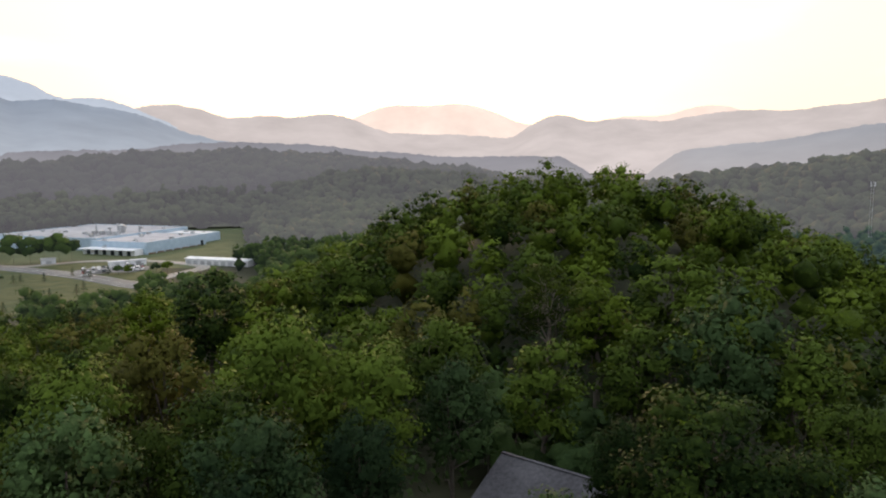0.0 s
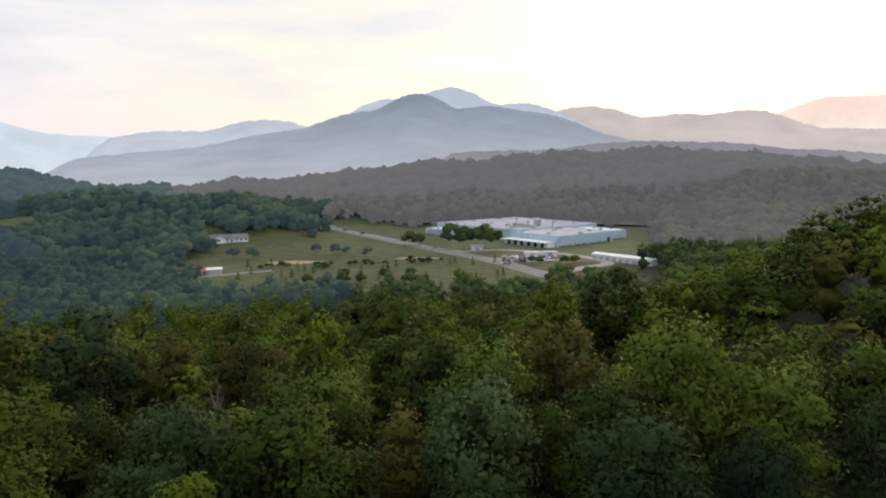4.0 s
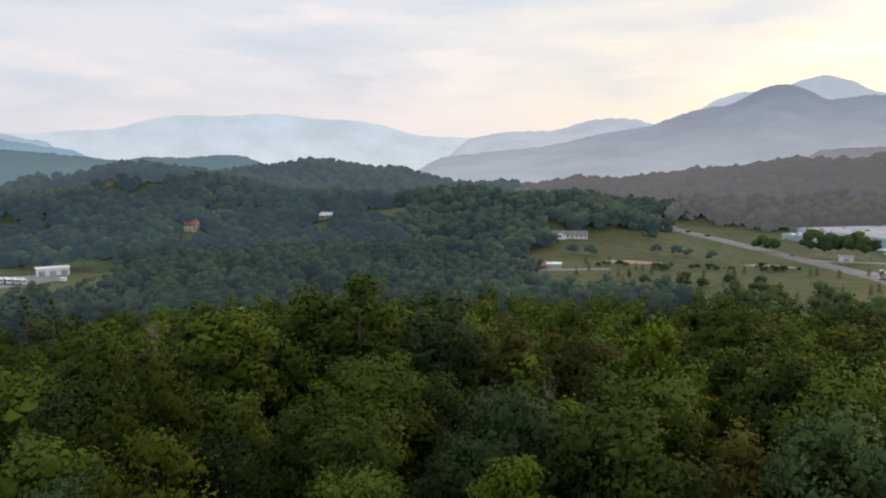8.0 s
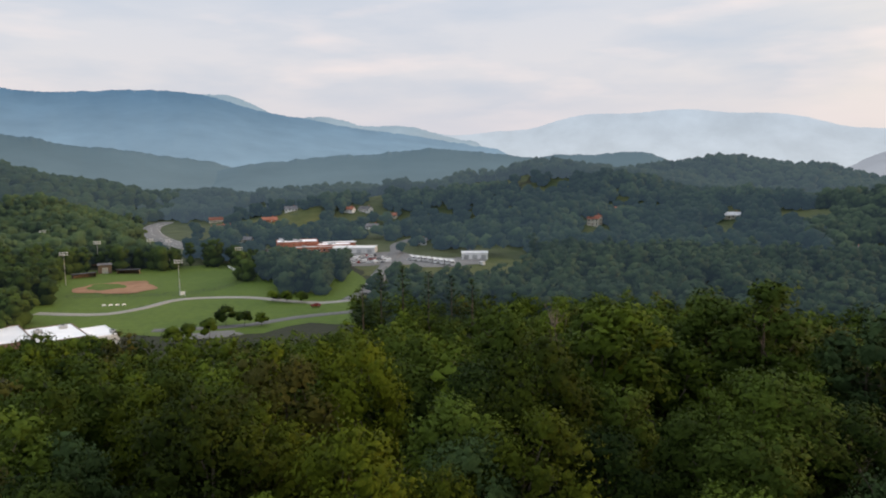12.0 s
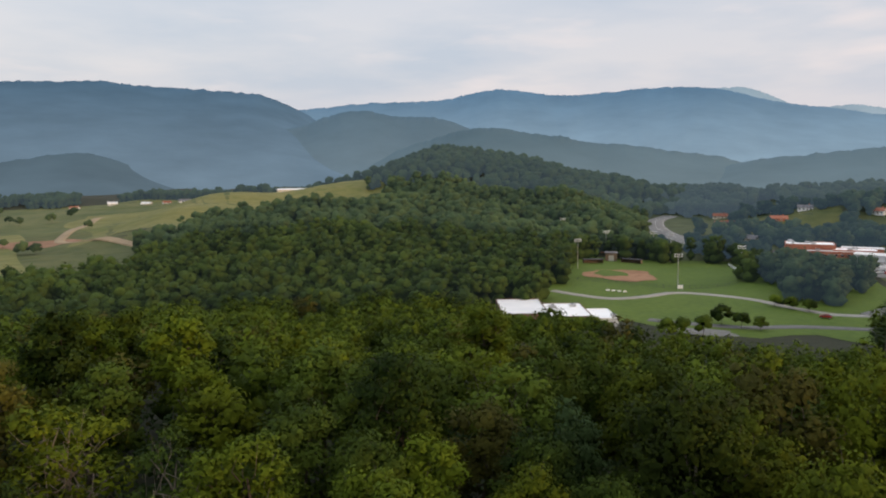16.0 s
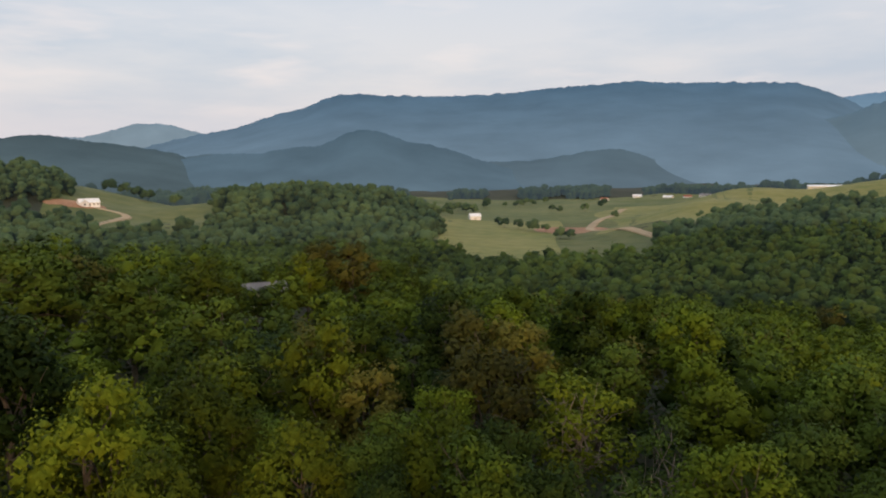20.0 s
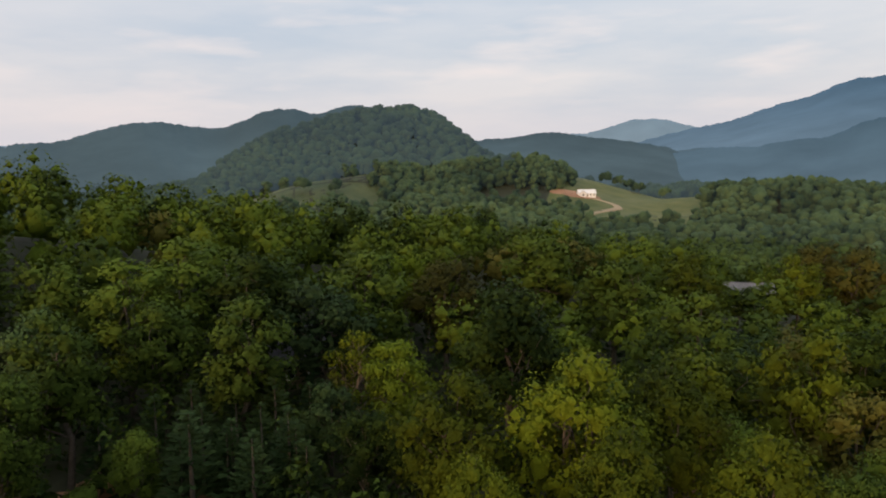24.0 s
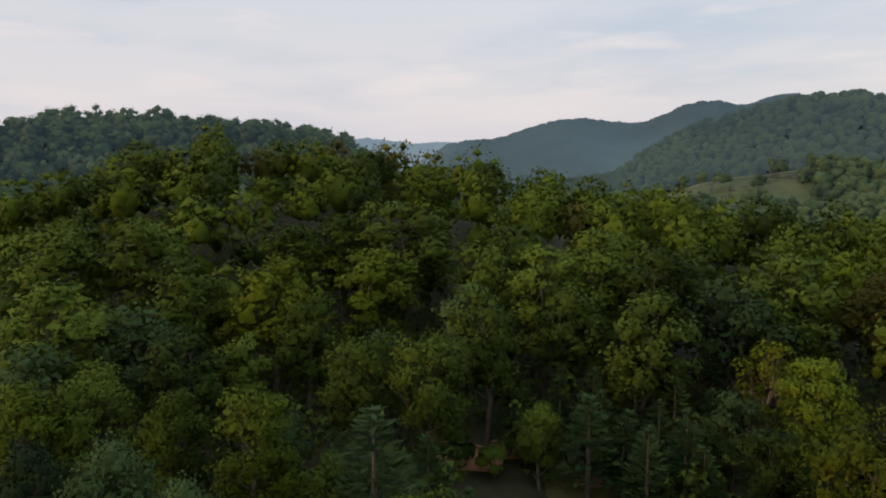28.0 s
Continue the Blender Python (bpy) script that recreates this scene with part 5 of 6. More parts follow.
def box(sx, sy, sz, x=0.0, y=0.0, z=0.0, bevel=0.0, bm=None):
    """A box that stands on z, centred on x, y."""
    own = bm is None
    bm = bmesh.new() if own else bm
    made = bmesh.ops.create_cube(bm, size=1.0, matrix=Matrix.Translation((x, y, z + sz / 2)) @ Matrix.Diagonal((sx, sy, sz, 1)))
    if bevel:
        edges = list({e for v in made["verts"] for e in v.link_edges})
        bmesh.ops.bevel(bm, geom=edges, offset=bevel, segments=2, affect="EDGES", profile=0.6)
    return bm


def rod(r, h, x=0.0, y=0.0, z=0.0, sides=10, r2=None, bm=None, axis=None):
    bm = bmesh.new() if bm is None else bm
    turn = Matrix.Rotation(radians(90), 4, axis) if axis else Matrix.Identity(4)
    bmesh.ops.create_cone(bm, cap_ends=True, segments=sides, radius1=r, radius2=r if r2 is None else r2, depth=h,
                          matrix=Matrix.Translation((x, y, z + (0 if axis else h / 2))) @ turn)
    return bm


def prism(profile, length, x0=0.0):
    """A solid with the given y, z outline, drawn along x."""
    bm = bmesh.new()
    a = [bm.verts.new((x0 - length / 2, y, z)) for y, z in profile]
    b = [bm.verts.new((x0 + length / 2, y, z)) for y, z in profile]
    bm.faces.new(a)
    bm.faces.new(b[::-1])
    n = len(profile)
    for i in range(n):
        bm.faces.new((a[i], b[i], b[(i + 1) % n], a[(i + 1) % n]))
    bmesh.ops.recalc_face_normals(bm, faces=bm.faces)
    return bm


def stand(name, az, r, turn, label, category, group="", sink=0.0):
    """An empty at the foot of a thing, on the land; turn is in degrees from facing the knoll."""
    x, y = at(az, r)
    root = new(name)
    root.matrix_basis = Matrix.Translation((x, y, land(x, y) - sink)) @ Matrix.Rotation(radians(az + turn), 4, "Z")
    return tagged(root, label, category, group)


def window(parent, x, y, z, w, h, face=-1):
    """A framed window let into a wall that faces along y."""
    ob = part("window", box(w + 0.24, 0.12, h + 0.24, x, y, z), WHITE, parent)
    part("pane", box(w, 0.06, h, x, y + face * 0.05, z + 0.12), GLASS, ob)
    return ob


def house(az, r, turn, label, long=13.0, deep=8.5, tall=3.0, rise=2.4, wall=WHITE, roof=SHINGLE_GREY, gable=False, chimney=True, porch=False, storeys=1, sink=1.2):
    """A gabled house: walls, roof with eaves, windows, door, sometimes a front gable, porch or chimney. The front looks along -y."""
    root = stand("house", az, r, turn, label, "house", sink=sink)
    h = tall * storeys + sink
    walls = prism([(-deep / 2, 0), (deep / 2, 0), (deep / 2, h), (0, h + rise * 0.93), (-deep / 2, h)], long)
    part("wall", walls, wall, root)
    e = 0.55
    slope = rise / (deep / 2)
    roof_bm = prism([(-deep / 2 - e, h - slope * e), (0, h + rise), (deep / 2 + e, h - slope * e), (deep / 2 + e, h - slope * e + 0.22), (0, h + rise + 0.24), (-deep / 2 - e, h - slope * e + 0.22)], long + 1.0)
    top = part("roof", roof_bm, roof, root)
    part("ridge_cap", box(long + 1.0, 0.4, 0.12, 0, 0, h + rise + 0.18), roof, top)
    if chimney:
        part("chimney", box(0.9, 0.7, rise + 1.0, long * 0.27, 0.9, h + 0.4, 0.04), BRICK, top)
    n = max(3, int(long / 3.2))
    for s in range(storeys):
        for k in range(n):
            x = -long / 2 + long * (k + 0.5) / n
            if s == 0 and k == n // 2:
                door = part("door", box(1.05, 0.12, 2.1, x, -deep / 2 - 0.02, sink), TIMBER, root)
                part("door_frame", box(1.3, 0.08, 2.25, x, -deep / 2 - 0.005, sink), WHITE, door)
                continue
            window(root, x, -deep / 2 - 0.03, sink + 0.85 + s * tall, 1.15, 1.25)
    for side in (-1, 1):
        for s in range(storeys):
            part("side_window", box(0.1, 1.1, 1.25, side * (long / 2 + 0.02), 0.3, sink + 0.9 + s * tall), GLASS, root)
    if gable:
        gw, gd = long * 0.34, 2.4
        gb = bmesh.new()
        p = [(-gw / 2, 0), (gw / 2, 0), (gw / 2, h), (0, h + rise * 0.85), (-gw / 2, h)]
        a = [gb.verts.new((x - long * 0.28, -deep / 2 - gd, z)) for x, z in p]
        b = [gb.verts.new((x - long * 0.28, 0.2, z)) for x, z in p]
        gb.faces.new(a), gb.faces.new(b[::-1])
        for i in range(5):
            gb.faces.new((a[i], b[i], b[(i + 1) % 5], a[(i + 1) % 5]))
        bmesh.ops.recalc_face_normals(gb, faces=gb.faces)
        wing = part("front_gable", gb, wall, root)
        for sgn in (-1, 1):
            rb = bmesh.new()
            x0, x1 = -long * 0.28, -long * 0.28 + sgn * (gw / 2 + 0.5)
            z0, z1 = h + rise * 0.85 + 0.1, h - 0.35
            q = [rb.verts.new(c) for c in ((x0, -deep / 2 - gd - 0.5, z0), (x1, -deep / 2 - gd - 0.5, z1), (x1, 0.2, z1), (x0, 0.2, z0))]
            w = [rb.verts.new((c.co.x, c.co.y, c.co.z + 0.22)) for c in q]
            rb.faces.new(q), rb.faces.new(w[::-1])
            for i in range(4):
                rb.faces.new((q[i], w[i], w[(i + 1) % 4], q[(i + 1) % 4]))
            bmesh.ops.recalc_face_normals(rb, faces=rb.faces)
            part("gable_roof", rb, roof, wing)
        window(root, -long * 0.28, -deep / 2 - gd - 0.03, sink + 0.8, 1.6, 1.4)
    if porch:
        deck = part("porch", box(long * 0.55, 2.4, 0.2, long * 0.12, -deep / 2 - 1.3, sink + 2.6), roof, root)
        for k in range(4):
            part("post", box(0.16, 0.16, sink + 2.6, long * (-0.13 + 0.165 * k), -deep / 2 - 2.3, 0), WHITE, deck)
    return root


def shed(az, r, turn, label, long, deep, tall, wall, roof, rise=1.0, name="shed", doors=2, sink=0.6):
    """A long low metal building with a shallow roof and roller doors."""
    root = stand(name, az, r, turn, label, name.replace("_", " "), sink=sink)
    h = tall + sink
    part("wall", prism([(-deep / 2, 0), (deep / 2, 0), (deep / 2, h), (0, h + rise * 0.9), (-deep / 2, h)], long), wall, root)
    part("roof", prism([(-deep / 2 - 0.4, h - 0.06), (0, h + rise), (deep / 2 + 0.4, h - 0.06), (deep / 2 + 0.4, h + 0.14), (0, h + rise + 0.2), (-deep / 2 - 0.4, h + 0.14)], long + 0.8), roof, root)
    for k in range(doors):
        x = -long / 2 + long * (k + 0.5) / doors
        d = part("roller_door", box(min(3.2, long / doors * 0.6), 0.12, tall * 0.72, x, -deep / 2 - 0.03, sink), STEEL, root)
        for j in range(3):
            part("slat", box(min(3.1, long / doors * 0.58), 0.06, 0.1, x, -deep / 2 - 0.10, sink + tall * 0.18 * (j + 1)), STEEL, d)
    return root


def flat_block(root, name, long, deep, tall, x, y, wall, roof, parapet=0.5, units=0, seed=0):
    """One flat-roofed block of a large building, with parapet and rooftop units."""
    b = part(name, box(long, deep, tall, x, y, 0), wall, root)
    part("roof", box(long - 0.8, deep - 0.8, 0.12, x, y, tall), roof, b)
    for dx, dy, sx, sy in ((0, deep / 2 - 0.2, long, 0.4), (0, -deep / 2 + 0.2, long, 0.4), (long / 2 - 0.2, 0, 0.4, deep - 0.8), (-long / 2 + 0.2, 0, 0.4, deep - 0.8)):
        part("parapet", box(sx, sy, parapet, x + dx, y + dy, tall + 0.002), wall, b)
    rng = random.Random(seed)
    for _ in range(units):
        ux, uy = x + rng.uniform(-0.42, 0.42) * long, y + rng.uniform(-0.42, 0.42) * deep
        u = part("roof_unit", box(rng.uniform(1.6, 3.4), rng.uniform(1.6, 3.0), rng.uniform(0.9, 1.8), ux, uy, tall + 0.12, 0.06), STEEL, b)
        part("fan", rod(0.5, 0.25, ux, uy, tall + 1.2), GLASS, u)
    return b


def factory():
    """Halls of different age set side by side; x runs along the front, to the right, y to the back, from the corner nearest the knoll."""
    root = stand("factory", 22.97, 528, -42.9, "large low factory with pale blue steel walls and white flat roofs", "factory", sink=0.3)
    front = flat_block(root, "hall", 50, 63, 8.4, -25, 31.5, STEEL_BLUE, FACTORY_ROOF, 0.5, 7, 3)
    flat_block(root, "hall", 104, 98, 9.4, -102.4, 54.5, STEEL_BLUE, FACTORY_ROOF, 0.5, 14, 5)
    flat_block(root, "hall", 40, 30, 7.2, -30, 78.4, STEEL_BLUE, METAL_ROOF, 0.4, 3, 6)
    side = flat_block(root, "low_wing", 40, 18, 6.0, -128, -3.8, STEEL_BLUE, METAL_ROOF, 0.3, 3, 7)
    low = flat_block(root, "low_wing", 46, 8, 4.4, -26, -4.2, WHITE, METAL_ROOF, 0.2, 1, 8)
    part("canopy", box(48, 3.4, 0.35, -26, -9.8, 4.1), METAL_ROOF, low)
    for k in range(6):
        part("loading_door", box(3.2, 0.15, 3.3, -44 + 7.2 * k, -8.28, 0.3), GLASS, low)
    for k in range(7):
        part("wall_strip", box(0.1, 6.8, 1.3, 0.06, 5 + 8.4 * k, 0.2), BROWN_BRICK, front)
    for k in range(4):
        part("loading_door", box(3.4, 0.15, 3.6, -142 + 8.5 * k, -12.88, 0.3), STEEL, side)
    tank = part("silo", rod(2.6, 6.0, -66, 46, 9.4, 14), STEEL, root, "grey rooftop silo")
    part("silo_top", rod(2.7, 1.3, -66, 46, 15.4, 14, 0.5), STEEL, tank)
    for k, (x, y) in enumerate(((-72, 40), (-60, 38), (-76, 52), (-58, 56), (-90, 44))):
        st = part("exhaust_stack", rod(0.7, 4.5 + k % 3, x, y, 9.4, 10), STEEL, root)
        part("stack_cap", rod(0.9, 0.4, x, y, 13.9 + k % 3, 10), STEEL, st)
    for k in range(4):
        part("hopper", box(3.5, 3.0, 3.2, -56 - 7 * k, 30, 9.5, 0.2), STEEL, root)
    part("door", box(0.2, 3.0, 4.2, 0.12, 58, 0.2), GLASS, front)
    return root


def bush(az, r, size, mat=WOODS, name="bush", label="rounded dark green bush", group="", squash=1.0, category="bush"):
    """A bush: stems and a crown of small leafy puffs."""
    rng = np.random.default_rng(int(abs(az) * 131 + r * 7) % 100000)
    root = stand(name, az, r, 0, label, category, group)
    d = unit_dirs(rng, 60, -0.1)[:14]
    c = d * size * np.array([0.62, 0.62, 0.62 * squash]) + np.array([0, 0, size * 0.75 * squash])
    s = rng.uniform(0.30, 0.48, 14) * size
    v, f, n = merge([cores(rng, c, s * 0.9, lean=d), leaves(rng, c, s * 1.05, 14, 0.09 * size + 0.10, -0.3, d)])
    build("crown", v, f, mat, root, normals=n)
    v, f = tube([(0, 0, -0.3), (0, 0, size * 0.5), (0.05, 0, size * 0.9)], [0.12, 0.09, 0.04], 6)
    build("stem", v, f, BARK, root, smooth=True)
    return root



def car_pattern(paint, label, van=False):
    root = tagged(new("van" if van else "car"), label, "van" if van else "car")
    if van:
        prof = [(-2.7, 0.35), (2.7, 0.35), (2.75, 1.1), (2.2, 1.35), (1.9, 2.35), (-2.6, 2.45), (-2.75, 2.3)]
    else:
        prof = [(-2.2, 0.32), (2.2, 0.32), (2.28, 0.75), (1.35, 0.92), (0.6, 1.45), (-1.25, 1.48), (-1.95, 0.98), (-2.26, 0.9)]
    bm = prism(prof, 1.8)
    bmesh.ops.bevel(bm, geom=bm.edges[:], offset=0.08, segments=2, affect="EDGES", profile=0.6)
    body = part("body", bm, paint, root)
    if van:
        part("windscreen", prism([(2.16, 1.42), (2.24, 1.42), (1.96, 2.2), (1.88, 2.2)], 1.55), GLASS, body)
    else:
        part("windscreen", prism([(1.20, 1.0), (1.28, 1.0), (0.66, 1.42), (0.58, 1.42)], 1.5), GLASS, body)
        part("rear_window", prism([(-1.84, 1.04), (-1.92, 1.04), (-1.36, 1.45), (-1.28, 1.45)], 1.5), GLASS, body)
    for sx in (-1, 1):
        part("side_window", box(0.04, 1.2 if van else 2.0, 0.6 if van else 0.36, sx * 0.905, 1.2 if van else -0.3, 1.5 if van else 1.0), GLASS, body)
        part("headlight", box(0.35, 0.06, 0.16, sx * 0.62, 2.73 if van else 2.27, 0.6), WHITE, body)
        for sy in (-1.4, 1.4):
            w = part("wheel", rod(0.34, 0.24, sx * 0.86, sy, 0.34, 12, axis="Y"), RUBBER, root)
            part("rim", rod(0.2, 0.05, sx * 0.985, sy, 0.34, 10, axis="Y"), STEEL, w)
    return root


CAR_KINDS = [car_pattern(CAR_WHITE, "white parked passenger car"), car_pattern(CAR_GREY, "grey parked passenger car"), car_pattern(CAR_DARK, "dark parked passenger car"),
             car_pattern(CAR_RED, "red parked passenger car"), car_pattern(CAR_WHITE, "plain white panel van", True)]


def park(kind, az, r, turn, group="", lift=0.34):
    x, y = at(az, r)
    m = Matrix.Translation((x, y, land(x, y) + lift)) @ Matrix.Rotation(radians(az + turn), 4, "Z")
    return tagged(copy_thing(CAR_KINDS[kind], m), group=group)


def bus_pattern():
    root = tagged(new("bus"), "white parked bus with dark window band", "bus", "row of parked buses")
    bm = prism([(-5.4, 0.5), (5.0, 0.5), (5.9, 0.6), (5.95, 1.5), (5.1, 1.7), (4.9, 3.1), (-5.35, 3.15), (-5.5, 2.9)], 2.5)
    bmesh.ops.bevel(bm, geom=bm.edges[:], offset=0.1, segments=2, affect="EDGES")
    body = part("body", bm, CAR_WHITE, root)
    for sx in (-1, 1):
        for k in range(8):
            part("side_window", box(0.05, 0.95, 0.7, sx * 1.26, -4.6 + k * 1.2, 1.95), GLASS, body)
        for sy in (-3.4, 3.9):
            w = part("wheel", rod(0.5, 0.3, sx * 1.1, sy, 0.5, 12, axis="Y"), RUBBER, root)
            part("rim", rod(0.28, 0.06, sx * 1.26, sy, 0.5, 10, axis="Y"), STEEL, w)
    part("windscreen", prism([(5.02, 1.8), (5.10, 1.8), (4.95, 2.95), (4.87, 2.95)], 2.2), GLASS, body)
    part("rear_window", box(1.6, 0.06, 0.7, 0, -5.5, 2.0), GLASS, body)
    return root


def pole_light(az, r, tall, label="tall steel floodlight pole of the ball field"):
    root = stand("floodlight_pole", az, r, 0, label, "floodlight", "ball field floodlights")
    part("pole", rod(0.26, tall, 0, 0, 0, 10, 0.12), STEEL, root)
    for k in range(2):
        arm = part("crossbar", box(4.2, 0.14, 0.14, 0, 0, tall - 0.3 - 1.1 * k), STEEL, root)
        for j in range(4):
            part("lamp_head", box(0.6, 0.5, 0.55, -1.65 + 1.1 * j, -0.3, tall - 0.25 - 1.1 * k, 0.06), WHITE, arm)
    return root


factory()
shed(17.7, 457, -36.9, "long low open shed with a pale metal roof", 46, 9, 3.6, WHITE, METAL_ROOF, 0.8, doors=9)
shed(29.5, 512, 6, "small white pump house by the trees", 8, 5, 3, WHITE, METAL_ROOF, 0.8, doors=1)
park_rng = random.Random(4)
for k in range(39):
    a, r = 27.3 - (k % 13) * 0.33, 452 + (k // 13) * 9 + park_rng.uniform(-1, 1)
    if park_rng.random() < 0.85:
        park(park_rng.choice([0, 0, 0, 0, 1, 2, 3, 4]), a, r, park_rng.choice([0, 180]) + park_rng.uniform(-5, 5), "cars in the factory lot")
for k in range(3):
    shed(25.1 - 0.75 * k, 474 + 2 * k, 4, "white box trailer parked in the lot", 9, 2.6, 3.4, WHITE, METAL_ROOF, 0.15, "trailer", 1)
park(2, 40.2, 668, 62, "cars on the highway", 0.4)
park(2, 38.8, 632, 62, "cars on the highway", 0.4)
park(1, 33.0, 520, 118, "cars on the highway", 0.4)
park(0, 27.2, 440, 118, "cars on the highway", 0.4)

# houses near the meadow and on the hill beside the highway
house(52.3, 424, 12, "low house with a red-brown roof and white porch", 17, 9, 2.9, 2.2, BROWN_BRICK, SHINGLE_RED, porch=True)
shed(50.6, 428, 8, "pale outbuilding beside the red-roofed house", 11, 6, 2.8, CREAM, METAL_ROOF, 0.8)
park(4, 54.0, 420, 80, "cars by the valley house", 0.2)
park(0, 57.6, 424, 70, "cars by the valley house", 0.2)
house(49.2, 553, 4, "long white ranch house with a bright front gable", 27, 9, 3.0, 2.4, WHITE, SHINGLE_GREY, gable=True)
park(4, 51.7, 556, 80, "cars by the hill house", 0.2)
house(69.1, 645, 6, "long pale house at the edge of a wood", 23, 9, 3.2, 2.0, CREAM, METAL_ROOF, porch=True)
house(79.0, 603, -20, "two-storey pinkish house among trees", 10, 9, 3.0, 2.6, CREAM, SHINGLE_RED, storeys=2)
house(77.4, 684, 8, "broad house with a brown roof among trees", 24, 10, 3.0, 2.4, CREAM, SHINGLE_RED)
house(60.8, 520, 16, "small grey house half hidden by trees", 11, 8, 3.0, 2.3, CREAM, SHINGLE_GREY)
house(83.2, 640, 10, "white house in the trees", 9, 7, 3.0, 2.2, WHITE, SHINGLE_GREY)

# bus yard, school and village
BUS = bus_pattern()
for k in range(8):
    a = 93.7 - 0.46 * k
    x, y = at(a, 462 - 3.5 * k)
    tagged(copy_thing(BUS, Matrix.Translation((x, y, land(x, y) + 0.32)) @ Matrix.Rotation(radians(a + 8 + random.Random(k).uniform(-3, 3)), 4, "Z")), group="row of parked buses")
shed(88.6, 468, 2, "white bus garage with a flat pale roof", 17, 11, 4.6, WHITE, METAL_ROOF, 0.4, "bus_garage", 3)


def school(az, r, turn):
    root = stand("school_building", az, r, turn, "red brick school with white flat roofs", "school", sink=0.3)
    flat_block(root, "hall", 30, 20, 7.0, -9, 6, BRICK, MEMBRANE, 0.5, 4, 11)
    flat_block(root, "wing", 26, 14, 4.6, 17, -2, BRICK, MEMBRANE, 0.4, 3, 12)
    low = flat_block(root, "low_wing", 34, 9, 4.0, 2, -10, BRICK, METAL_ROOF, 0.3, 2, 13)
    for k in range(9):
        w = part("window", box(2.0, 0.12, 1.5, -12.5 + 3.6 * k, -14.55, 1.2), WHITE, low)
        part("pane", box(1.8, 0.06, 1.3, -12.5 + 3.6 * k, -14.64, 1.3), GLASS, w)
    return root


school(101.9, 532, 4)
shed(99.6, 545, 6, "white flat-roofed school annex", 24, 10, 4.4, BRICK, MEMBRANE, 0.3, "annex", 3)
shed(98.3, 512, -10, "white market hall with a pale roof", 30, 14, 4.2, WHITE, MEMBRANE, 0.6, "market_hall", 4)
shed(104.5, 505, 12, "brown timber store beside the school", 14, 8, 3.6, TIMBER, SHINGLE_DARK, 1.2, "store", 2)
for k in range(34):
    a, r = 99.4 - (k % 12) * 0.33, 452 + (k // 12) * 16 + park_rng.uniform(-2, 2)
    if park_rng.random() < 0.8:
        park(park_rng.choice([0, 0, 0, 1, 2, 3, 4]), a, r, 90 * (k % 2) + park_rng.uniform(-8, 8), "cars in the village lot")
for k in range(5):
    park(park_rng.choice([0, 1, 2]), 94.0 - k * 0.5, 462, park_rng.uniform(-8, 8), "cars by the bus yard")
park(2, 94.6, 425, 5, "cars on the village road", 0.4)
park(4, 88.0, 436, 30, "cars by the bus yard", 0.3)
V_RNG = random.Random(12)
for a, r, l, w, f in ((108.8, 712, 14, CREAM, SHINGLE_RED), (105.8, 796, 15, WHITE, SHINGLE_GREY), (105.0, 733, 15, BRICK, SHINGLE_RED), (98.8, 742, 13, WHITE, SHINGLE_RED),
                      (97.4, 746, 13, WHITE, SHINGLE_GREY), (96.9, 687, 12, WHITE, SHINGLE_GREY), (95.3, 726, 11, CREAM, SHINGLE_RED), (103.5, 679, 10, CREAM, SHINGLE_RED),
                      (108.2, 704, 13, BRICK, SHINGLE_DARK), (109.0, 793, 14, CREAM, SHINGLE_RED), (103.3, 769, 13, WHITE, SHINGLE_GREY), (100.9, 696, 13, BRICK, SHINGLE_DARK),
                      (106.8, 596, 11, CREAM, SHINGLE_GREY), (93.1, 554, 12, WHITE, SHINGLE_GREY)):
    house(a, r, V_RNG.uniform(-35, 35), "%s village house with a %s roof" % ({CREAM: "cream", WHITE: "white", BRICK: "red brick"}[w], {SHINGLE_RED: "red-brown shingle", SHINGLE_GREY: "grey shingle", SHINGLE_DARK: "dark shingle", METAL_ROOF: "pale metal"}[f]),
          l, 8, 3.0, 2.3, w, f, chimney=l > 11)

# ball field
for a, r, h in ((111.9, 363, 17), (107.4, 410, 17), (117.4, 470, 17), (112.5, 462, 18), (113.8, 470, 18), (119.6, 412, 17), (120.8, 560, 16)):
    pole_light(a, r, h)


def dugout(az, r, turn):
    root = stand("dugout", az, r, turn, "dark roofed dugout beside the ball field", "dugout", "dugouts of the ball field")
    part("back_wall", box(12, 0.25, 2.4, 0, 1.6, 0), BROWN_BRICK, root)
    for s in (-1, 1):
        part("side_wall", box(0.25, 3.2, 2.4, s * 5.9, 0, 0), BROWN_BRICK, root)
    part("roof", box(12.8, 4.0, 0.25, 0, -0.1, 2.42), SHINGLE_DARK, root)
    part("bench", box(10, 0.45, 0.45, 0, 1.1, 0), TIMBER, root)


dugout(118.4, 436, 20)
dugout(115.4, 446, -15)
press = shed(117.0, 452, 4, "small press box behind home plate", 7, 4, 5.0, TIMBER, SHINGLE_GREY, 0.8, "press_box", 1)


